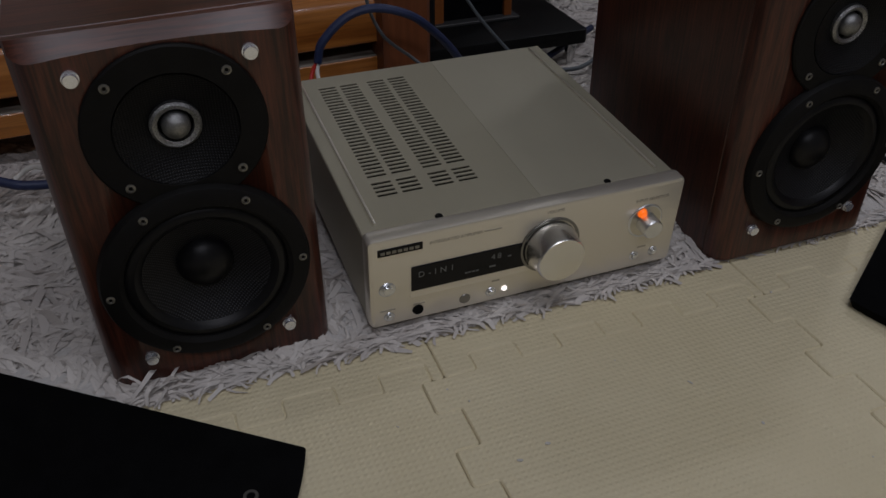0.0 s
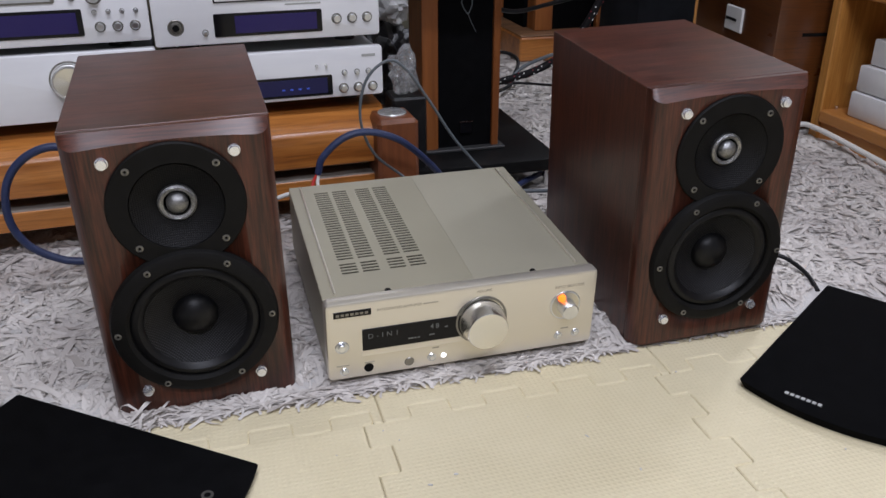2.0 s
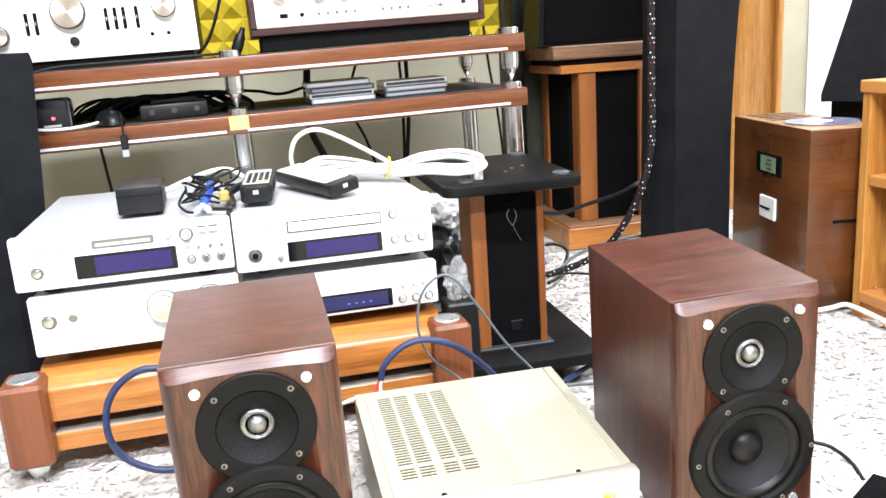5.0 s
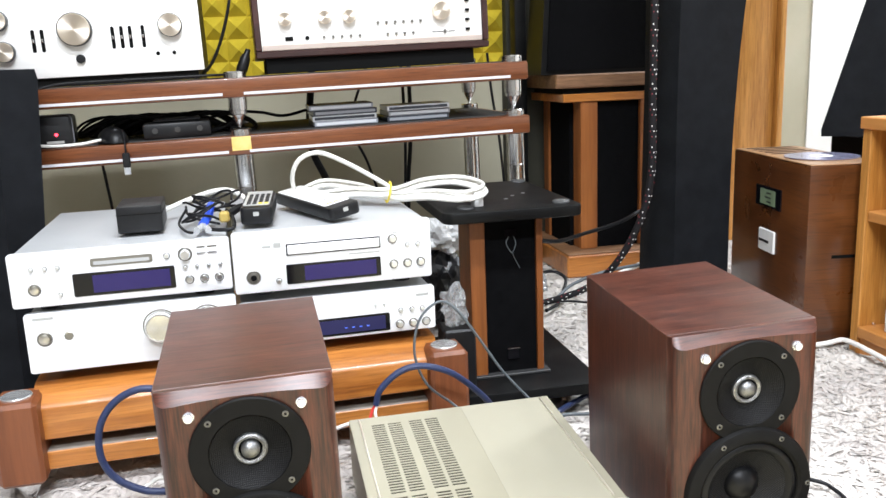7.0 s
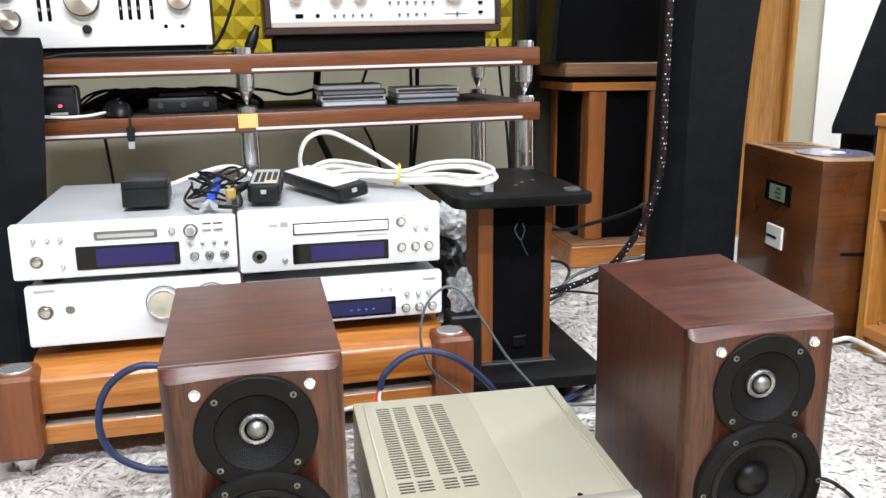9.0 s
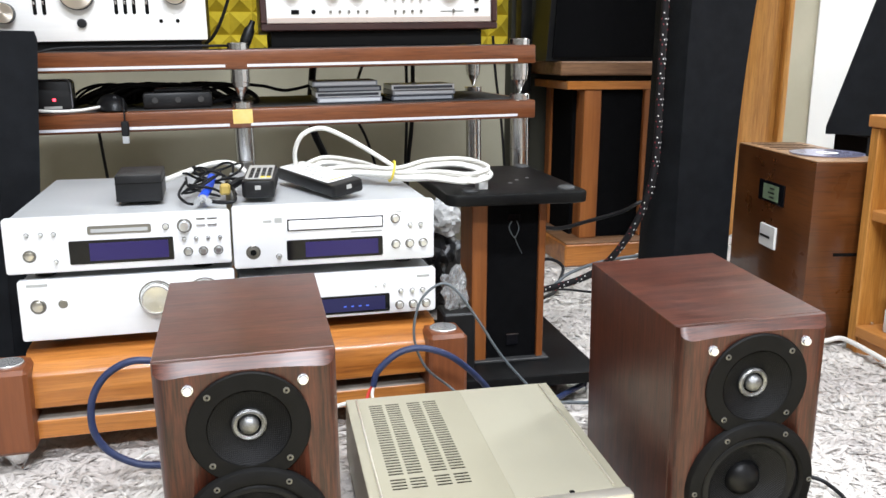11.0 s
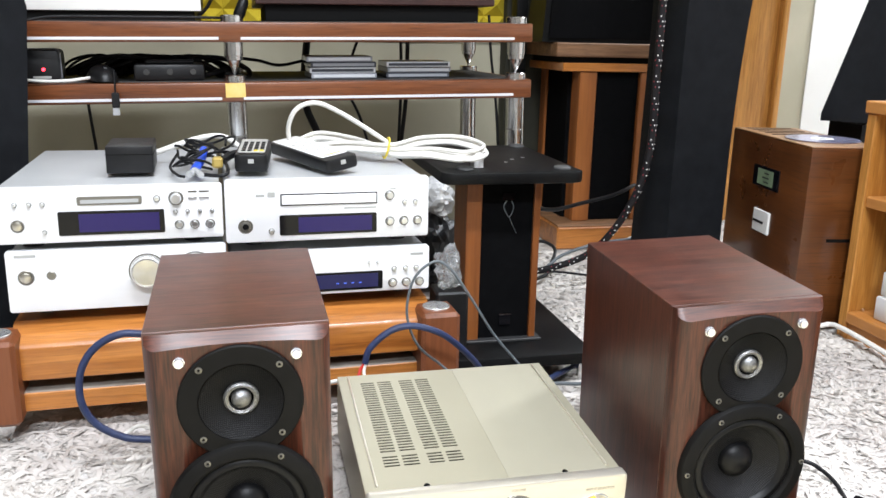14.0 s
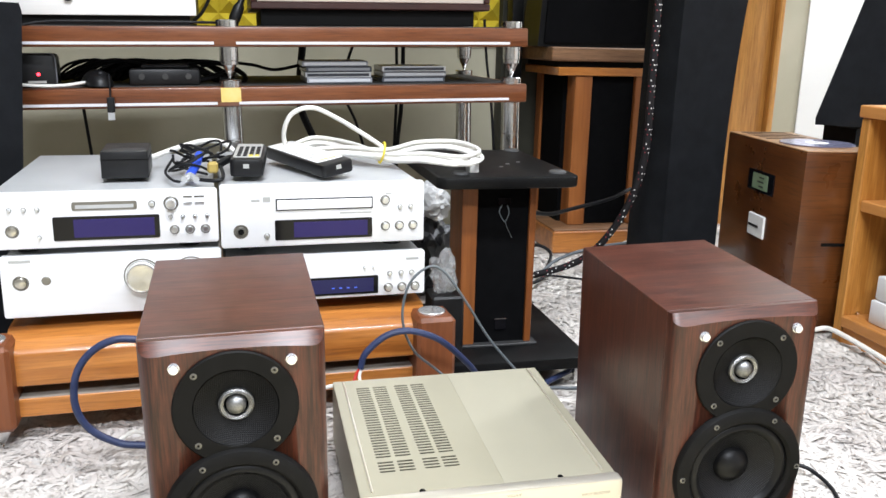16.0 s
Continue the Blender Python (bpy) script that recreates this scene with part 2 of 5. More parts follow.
WHITEPLASTIC = mottled("white_plastic", (0.76, 0.75, 0.72), (0.82, 0.81, 0.79), 20, 0.45)
REDPLASTIC = mat("red_plastic", (0.55, 0.03, 0.02), 0.4)
BLUEPLASTIC = mat("bright_blue_plastic", (0.02, 0.08, 0.62), 0.4)
YELLOWPLASTIC = mat("yellow_plastic", (0.75, 0.58, 0.05), 0.45)
PRINT = mat("pale_brown_print", (0.40, 0.36, 0.29), 0.5)
KEYGREY = mat("grey_remote_keys", (0.42, 0.42, 0.40), 0.5)
KEYFIELD = mat("silver_remote_face", (0.55, 0.55, 0.53), 0.4, 0.3)
LCD = glow("green_grey_lcd", (0.13, 0.18, 0.11), 0.12)
CARD = mottled("white_cardboard", (0.70, 0.70, 0.70), (0.78, 0.78, 0.77), 15, 0.7)
CLEAR = mat("clear_plastic_bag", (0.75, 0.76, 0.76), 0.2)
CLEAR.node_tree.nodes["Principled BSDF"].inputs["Transmission Weight"].default_value = 0.5
CASE = [mat("cd_case_grey", (0.26, 0.27, 0.29), 0.25), mat("cd_case_pale", (0.55, 0.56, 0.58), 0.2), mat("cd_case_dark", (0.05, 0.055, 0.065), 0.25)]
DISC = mat("iridescent_disc", (0.42, 0.42, 0.62), 0.18, 0.7)


def foam_mat_material():
    """Cream foam with a fine woven dimple relief."""
    m = mottled("cream_foam_mat", (0.66, 0.575, 0.375), (0.71, 0.625, 0.42), 7, 0.62, 0, 0.2, 300)
    nt, nd, b = nodes_of(m)
    mp = coords(nt, (1, 1, 1))
    w = []
    for d in ("X", "Y"):
        wv = nd.new("ShaderNodeTexWave")
        wv.bands_direction = d
        wv.inputs["Scale"].default_value = 62
        nt.links.new(mp.outputs[0], wv.inputs["Vector"])
        w.append(wv)
    mx = nd.new("ShaderNodeMath")
    mx.operation = "MULTIPLY"
    nt.links.new(w[0].outputs["Fac"], mx.inputs[0])
    nt.links.new(w[1].outputs["Fac"], mx.inputs[1])
    bump(nt, mx.outputs[0], b, 0.42, 0.0010)
    return m


MATFOAM = foam_mat_material()


def shag_material():
    m = mat("grey_white_shag", (0.5, 0.48, 0.48), 0.7, 0, 0.25)
    nt, nd, b = nodes_of(m)
    g = nd.new("ShaderNodeNewGeometry")
    r = ramp_node(nt, [(0.0, (0.44, 0.395, 0.35)), (0.14, (0.60, 0.56, 0.515)), (1.0, (0.71, 0.67, 0.62))])
    nt.links.new(g.outputs["Random Per Island"], r.inputs[0])
    n = noise_node(nt, coords(nt, (1, 1, 1)), 5, 3)
    rp = ramp_node(nt, [(0.35, (0.80, 0.78, 0.79)), (0.62, (1, 1, 1))])
    nt.links.new(n.outputs["Fac"], rp.inputs[0])
    mx = nd.new("ShaderNodeMix")
    mx.data_type, mx.blend_type = "RGBA", "MULTIPLY"
    mx.inputs[0].default_value = 1.0
    nt.links.new(r.outputs[0], mx.inputs[6])
    nt.links.new(rp.outputs[0], mx.inputs[7])
    nt.links.new(mx.outputs[2], b.inputs["Base Color"])
    return m


SHAG = shag_material()
RUGBASE = mottled("rug_backing", (0.52, 0.495, 0.47), (0.62, 0.595, 0.565), 60, 0.9, 0, 0.6, 300, 0.003, 0.2)


# ---------------------------------------------------------------- mesh helpers
def mesh_of(name, bm, material, smooth=35):
    me = bpy.data.meshes.new(name)
    bm.normal_update()
    for f in bm.faces:
        f.smooth = True
    for e in bm.edges:
        e.smooth = len(e.link_faces) == 2 and e.calc_face_angle(0) < radians(smooth)
    bm.to_mesh(me)
    bm.free()
    for mm in material if isinstance(material, (list, tuple)) else [material]:
        me.materials.append(mm)
    return me


def part(name, bm, material, parent, label="", smooth=35):
    ob = new(name, mesh_of(name, bm, material, smooth))
    ob.parent = parent
    if label:
        ob["label"] = label
    return ob


def thing(name, m, label, category, group="", kind=""):
    ob = new(name)
    ob.empty_display_size = 0.05
    ob.matrix_basis = m
    return tagged(ob, label, category, group, kind)


def solid(name, bm, material, label, category, kind="", group="", m=None, smooth=35):
    ob = new(name, mesh_of(name, bm, material, smooth))
    if m is not None:
        ob.matrix_basis = m
    return tagged(ob, label, category, group, kind)


def absorb(bm, other):
    me = bpy.data.meshes.new("tmp")
    other.to_mesh(me)
    other.free()
    bm.from_mesh(me)
    bpy.data.meshes.remove(me)
    return bm


def box(x0, x1, y0, y1, z0, z1, r=0.0, seg=2, bm=None):
    b = bmesh.new()
    bmesh.ops.create_cube(b, size=1)
    bmesh.ops.scale(b, vec=(x1 - x0, y1 - y0, z1 - z0), verts=b.verts)
    bmesh.ops.translate(b, vec=((x0 + x1) / 2, (y0 + y1) / 2, (z0 + z1) / 2), verts=b.verts)
    if r > 0:
        bmesh.ops.bevel(b, geom=list(b.edges), offset=r, segments=seg, affect="EDGES", profile=0.5)
    return absorb(bm, b) if bm else b


def slab(x0, x1, z0, z1, y0, y1, r=0.006, edge=0.0, seg=5, bm=None, side="xz"):
    """A plate with rounded corners, thick along y (side xz) or along z (side xy, then z0, z1 are y and y0, y1 are z)."""
    b = bmesh.new()
    pts = []
    for cx, cz, a0 in ((x1 - r, z1 - r, 0), (x0 + r, z1 - r, 90), (x0 + r, z0 + r, 180), (x1 - r, z0 + r, 270)):
        for i in range(seg + 1):
            a = radians(a0 + 90 * i / seg)
            pts.append((cx + r * math.cos(a), cz + r * math.sin(a)))
    put = (lambda p, d: (p[0], d, p[1])) if side == "xz" else (lambda p, d: (p[0], p[1], d))
    lo, hi = [b.verts.new(put(p, y0)) for p in pts], [b.verts.new(put(p, y1)) for p in pts]
    n = len(pts)
    f1, f2 = b.faces.new(lo), b.faces.new(hi[::-1])
    for i in range(n):
        b.faces.new((lo[i], hi[i], hi[(i + 1) % n], lo[(i + 1) % n]))
    bmesh.ops.recalc_face_normals(b, faces=b.faces)
    if edge > 0:
        rim = {e for f in (f1, f2) for e in f.edges}
        bmesh.ops.bevel(b, geom=list(rim), offset=edge, segments=2, affect="EDGES", profile=0.5)
    return absorb(bm, b) if bm else b


AXES = {"z": Matrix.Identity(4), "y": Matrix.Rotation(radians(90), 4, "X"), "x": Matrix.Rotation(radians(90), 4, "Y")}


def lathe(profile, at=(0, 0, 0), axis="z", seg=32, bm=None):
    """Turns (radius, height) pairs about an axis; with axis y, height runs towards -y."""
    b = bmesh.new()
    rings = []
    for r, h in profile:
        if r < 1e-6:
            rings.append([b.verts.new((0, 0, h))])
        else:
            rings.append([b.verts.new((r * math.cos(2 * math.pi * i / seg), r * math.sin(2 * math.pi * i / seg), h)) for i in range(seg)])
    for a, c in zip(rings, rings[1:]):
        for i in range(seg):
            j = (i + 1) % seg
            if len(a) == 1 and len(c) == 1:
                continue
            if len(a) == 1:
                b.faces.new((a[0], c[i], c[j]))
            elif len(c) == 1:
                b.faces.new((a[i], a[j], c[0]))
            else:
                b.faces.new((a[i], a[j], c[j], c[i]))
    bmesh.ops.recalc_face_normals(b, faces=b.faces)
    bmesh.ops.transform(b, matrix=Matrix.Translation(at) @ AXES[axis], verts=b.verts)
    return absorb(bm, b) if bm else b


def cyl(r, h, at=(0, 0, 0), axis="z", seg=24, edge=0.0, bm=None):
    e = min(edge, r * 0.5, h * 0.5)
    prof = [(0, 0), (r, 0), (r, h - e), (r - e, h), (0, h)] if e > 0 else [(0, 0), (r, 0), (r, h), (0, h)]
    return lathe(prof, at, axis, seg, bm)


def smooth_line(pts, n=10):
    """A smooth line through the given points."""
    p = [Vector(q) for q in pts]
    p = [p[0] * 2 - p[1], *p, p[-1] * 2 - p[-2]]
    out = []
    for a, b, c, d in zip(p, p[1:], p[2:], p[3:]):
        for i in range(n):
            t = i / n
            out.append(0.5 * ((2 * b) + (c - a) * t + (2 * a - 5 * b + 4 * c - d) * t * t + (3 * b - a - 3 * c + d) * t ** 3))
    out.append(p[-2])
    return out


def tube(pts, r, seg=10, n=10, bm=None, smooth=True):
    line = smooth_line(pts, n) if smooth else [Vector(q) for q in pts]
    b = bmesh.new()
    rings, side = [], None
    for i, q in enumerate(line):
        d = (line[min(i + 1, len(line) - 1)] - line[max(i - 1, 0)]).normalized()
        if side is None:
            side = d.orthogonal().normalized()
        side = (side - d * side.dot(d)).normalized()
        up = d.cross(side)
        rings.append([b.verts.new(q + r * (math.cos(2 * math.pi * k / seg) * side + math.sin(2 * math.pi * k / seg) * up)) for k in range(seg)])
    for a, c in zip(rings, rings[1:]):
        for k in range(seg):
            b.faces.new((a[k], a[(k + 1) % seg], c[(k + 1) % seg], c[k]))
    b.faces.new(rings[0][::-1]), b.faces.new(rings[-1])
    bmesh.ops.recalc_face_normals(b, faces=b.faces)
    return absorb(bm, b) if bm else b


def loft(sections):
    """Joins equal polygons one after another into a closed solid."""
    b = bmesh.new()
    rows = [[b.verts.new(p) for p in s] for s in sections]
    n = len(rows[0])
    for a, c in zip(rows, rows[1:]):
        for i in range(n):
            b.faces.new((a[i], a[(i + 1) % n], c[(i + 1) % n], c[i]))
    b.faces.new(rows[0][::-1]), b.faces.new(rows[-1])
    bmesh.ops.recalc_face_normals(b, faces=b.faces)
    return b


# ---------------------------------------------------------------- room
X0, X1, Y0, Y1, ZC = -2.4, 2.9, -3.2, 2.21, 2.6
solid("floor", box(X0 - 0.1, X1 + 0.1, Y0 - 0.1, Y1 + 0.1, -0.11, -0.012), mottled("grey_floor_screed", (0.3, 0.29, 0.28), (0.36, 0.35, 0.33), 4, 0.6),
      "plain grey floor under mats and rug", "floor", "structure")
solid("wall_back", box(X0, X1, Y1, Y1 + 0.12, -0.012, ZC), WALL, "cream plastered wall behind the audio rack", "wall", "structure")
solid("wall_front", box(X0, X1, Y0 - 0.12, Y0, -0.012, ZC), DIMWALL, "unseen wall, grey-brown to cut bounced light", "wall", "structure")
solid("wall_left", box(X0 - 0.12, X0, Y0 - 0.12, Y1 + 0.12, -0.012, ZC), DIMWALL, "unseen wall, grey-brown to cut bounced light", "wall", "structure")
solid("wall_right", box(X1, X1 + 0.12, Y0 - 0.12, Y1 + 0.12, -0.012, ZC), WHITEWALL, "white painted side wall", "wall", "structure")
solid("ceiling", box(X0 - 0.12, X1 + 0.12, Y0 - 0.12, Y1 + 0.12, ZC, ZC + 0.1), CEIL, "plain light grey ceiling", "ceiling", "structure")
# unseen fittings added to go with these lamps
for lx, ly, lsx, lsy, lp in LAMPS:
    solid("ceiling_light", box(lx - lsx / 2 - 0.02, lx + lsx / 2 + 0.02, ly - lsy / 2 - 0.02, ly + lsy / 2 + 0.02, 2.535, ZC - 0.001, 0.006),
          WHITEPLASTIC, "long white ceiling light fitting, added out of view", "light", group="ceiling lights")

# golden wooden upright; a white panel stands in for the lit back wall
solid("wooden_door_post", box(1.405, 1.5545, 2.08, 2.12, -0.012, 2.1, 0.004), PINE_Z, "golden varnished wooden door upright", "trim", "structure")
solid("door_trim", box(1.555, 1.575, 2.06, 2.12, -0.012, 2.1, 0.004), PINE_Z, "narrow golden wooden door moulding", "trim", "structure")
solid("white_wall_panel", box(1.76, X1, 2.2045, Y1 - 0.001, -0.012, 2.2), WHITEWALL, "white panel standing in for the brightly lit wall", "wall", "structure")
# dark olive board added where the wall lies in shade
solid("acoustic_panel_dark", box(0.735, 1.43, 2.15, 2.207, -0.012, 1.6, 0.004), OLIVE, "dark olive board standing in for the shaded wall behind the speaker", "panel", "structure")


def foam_panel(x0, x1, z0, z1, y, step=0.06, depth=0.03):
    b = bmesh.new()
    nx, nz = round((x1 - x0) / step), round((z1 - z0) / step)
    for i in range(nx):
        for k in range(nz):
            xa, za = x0 + i * step, z0 + k * step
            c = [b.verts.new(p) for p in ((xa, y, za), (xa + step, y, za), (xa + step, y, za + step), (xa, y, za + step))]
            t = b.verts.new((xa + step / 2, y - depth, za + step / 2))
            for q in range(4):
                b.faces.new((c[q], c[(q + 1) % 4], t))
    absorb(b, box(x0, x1, y, y + 0.02, z0, z1))
    return b


solid("acoustic_foam", foam_panel(-0.885, 0.735, 0.545, 1.445, 2.185), FOAM, "yellow pyramid acoustic foam on the wall", "foam panel", smooth=10)


# ---------------------------------------------------------------- the three hi-fi pieces on the rug's edge; the pile tips them forward
def screw(parent, x, y, z, r=0.0032):
    s = part("screw", lathe([(0, 0), (r, 0), (r, 0.0012), (r * 0.62, 0.0016), (r * 0.5, 0.0006), (0, 0.0006)], (x, y, z), "y", 14), GREYMETAL, parent)
    part("screw_socket", cyl(r * 0.42, 0.0002, (x, y - 0.0007, z), "y", 6), DARKHOLE, s)


def bookshelf_speaker(m, label, sh=0.0):
    W, H, D, FB, ZB = 0.1695, 0.2795, 0.2535, 0.0175, -0.001
    root = thing("bookshelf_speaker", m, label, "loudspeaker", "bookshelf speaker pair")
    part("cabinet", box(-W / 2, W / 2, FB + 0.0010, D, ZB, H, 0.0007, 1), [WALNUT_V, WALNUT_H], root, "dark walnut veneer cabinet")
    cab = root.children[0].data
    for p in cab.polygons:
        if p.normal.z > 0.9:
            p.material_index = 1
    # the thick front: rounded upright corners, and a sloped cut along its top edge that dips towards the corners
    secs, N, rc = [], 28, 0.017
    for i in range(N + 1):
        u = i / N
        x = -W / 2 + W * (0.5 - 0.5 * math.cos(math.pi * u))
        d = W / 2 - abs(x)
        yf = rc - math.sqrt(max(0, rc * rc - (rc - d) ** 2)) if d < rc else 0.0
        e = (2 * x / W) ** 2
        drop, back = 0.0080 + 0.0050 * e, 0.0115
        if d < 0.012:
            drop = 0.0020 + (drop - 0.0020) * math.sqrt(1 - (1 - d / 0.012) ** 2)
        secs.append([(x, yf, ZB), (x, yf, H - drop), (x, max(back, yf + 0.0015), H), (x, FB, H), (x, FB, ZB)])
    fr = part("front_baffle", loft(secs), [WALNUT_V, WALNUT_H], root, "rounded walnut front with a sloped top edge", 25)
    cutters = [new("cutter", mesh_of("cutter", cyl(rr, 0.03, (sh, 0.018, hz), "y", 56), DARKHOLE)) for rr, hz in ((0.0378, 0.2120), (0.0555, 0.0970))]
    for c in cutters:
        c.matrix_basis = m
        md = fr.modifiers.new("opening", "BOOLEAN")
        md.operation, md.object, md.solver = "DIFFERENCE", c, "EXACT"
    bpy.context.view_layer.update()
    cut = bpy.data.meshes.new_from_object(fr.evaluated_get(bpy.context.evaluated_depsgraph_get()))
    fr.modifiers.clear()
    fr.data = cut
    for c in cutters:
        bpy.data.objects.remove(c)
    for p in fr.data.polygons:
        p.material_index = 1 if p.normal.z > 0.25 and p.center.z > 0.2 and p.center.y < 0.02 else 0
    part("seam_shadow_gap", box(-W / 2 + 0.002, W / 2 - 0.002, FB - 0.0005, FB + 0.003, 0.002, H - 0.0012), DARKHOLE, root)
    # tweeter
    tz, wz = 0.2120, 0.0970
    tw = part("tweeter", lathe([(0.0375, -0.001), (0.0395, 0.0028), (0.0564, 0.0032), (0.0577, 0.002), (0.0579, -0.002)], (sh, 0, tz), "y", 56), DRIVERRING, root, "matt black tweeter plate")
    part("waveguide", lathe([(0.0155, -0.0085), (0.022, -0.006), (0.032, -0.0015), (0.0385, 0.0026)], (sh, 0, tz), "y", 48), MESHCLOTH, tw, "woven black waveguide")
    part("dome_ring", lathe([(0.0112, -0.0085), (0.0116, -0.0050), (0.0145, -0.0036), (0.0163, -0.0052), (0.0167, -0.0095)], (sh, 0, tz), "y", 36), DOMERING, tw, "silvery ring")
    part("dome", lathe([(0, 0.0018), (0.003, 0.0015), (0.0056, 0.0004), (0.0078, -0.0014), (0.0092, -0.0042), (0.0094, -0.009)], (sh, 0, tz), "y", 32), DOME, tw, "silver dome")
    for sx, sz in ((-0.036, 0.0362), (0.036, 0.0362), (-0.036, -0.0345), (0.036, -0.0345)):
        screw(tw, sh + sx, -0.0028, tz + sz)
    # woofer
    wf = part("woofer", lathe([(0.0562, 0.003), (0.0572, 0.0068), (0.0602, 0.0092), (0.068, 0.009), (0.0722, 0.007), (0.0740, 0.003), (0.0740, -0.002)], (sh, 0, wz), "y", 72), DRIVERRING, root, "black woofer frame")
    part("surround", lathe([(0.0445, 0.0008), (0.0467, 0.0042), (0.0500, 0.0066), (0.0536, 0.0064), (0.0565, 0.0042), (0.0573, 0.0030)], (sh, 0, wz), "y", 64), RUBBER, wf, "rubber surround")
    part("cone", lathe([(0.017, -0.013), (0.026, -0.009), (0.036, -0.004), (0.0450, 0.002)], (sh, 0, wz), "y", 64), CONE, wf, "woven black cone")
    part("dust_cap", lathe([(0, 0.001), (0.006, 0.0004), (0.0115, -0.002), (0.0172, -0.0055), (0.0202, -0.0105), (0.0204, -0.014)], (sh, 0, wz), "y", 40), RUBBER, wf, "rounded black dust cap")
    for k in range(6):
        a = radians(60 * k + 30)
        screw(wf, sh + 0.0672 * math.sin(a), -0.0086, wz + 0.0672 * math.cos(a), 0.003)
    for sx, sz in ((-0.0527, 0.2565), (0.0520, 0.2570), (-0.0523, 0.0295), (0.0515, 0.0300)):
        part("grille_peg", lathe([(0.0052, -0.001), (0.0052, 0.002), (0.0034, 0.0024), (0.0034, 0.0034), (0.0046, 0.0040), (0.0042, 0.0054), (0, 0.0058)], (sh + sx, 0, sz), "y", 20), PEGMETAL, root, "shiny metal peg")
    for sx, sy in ((-0.06, 0.03), (0.06, 0.03), (-0.06, 0.215), (0.06, 0.215)):
        part("foot", cyl(0.008, 0.003, (sx, sy, -0.004), "z", 14), RUBBER, root)
    return root


bookshelf_speaker(pose(0.0017, 0.5392, 0.0024, 3.0, -0.9, 0.9), "dark walnut bookshelf speaker without grille, on the rug's edge")
bookshelf_speaker(pose(0.5227, 0.5179, 0.0086, 2.26, -1.85, -0.95), "dark walnut bookshelf speaker without grille, beside the amplifier", 0.0012)


def writing(words, x, z, height, y, material, parent, name, gap=1.0):
    """Words in the built-in font, standing on a front that faces -y."""
    cu = bpy.data.curves.new(name, "FONT")
    cu.body, cu.size, cu.extrude, cu.space_character = words, height * 1.38, 0.0001, gap
    tmp = new(name, cu)
    bpy.context.view_layer.update()
    me = bpy.data.meshes.new_from_object(tmp.evaluated_get(bpy.context.evaluated_depsgraph_get()))
    bpy.data.objects.remove(tmp)
    me.transform(Matrix.Translation((x, y, z)) @ Matrix.Rotation(radians(90), 4, "X"))
    me.materials.clear()
    me.materials.append(material)
    ob = new(name, me)
    ob.parent = parent
    return ob


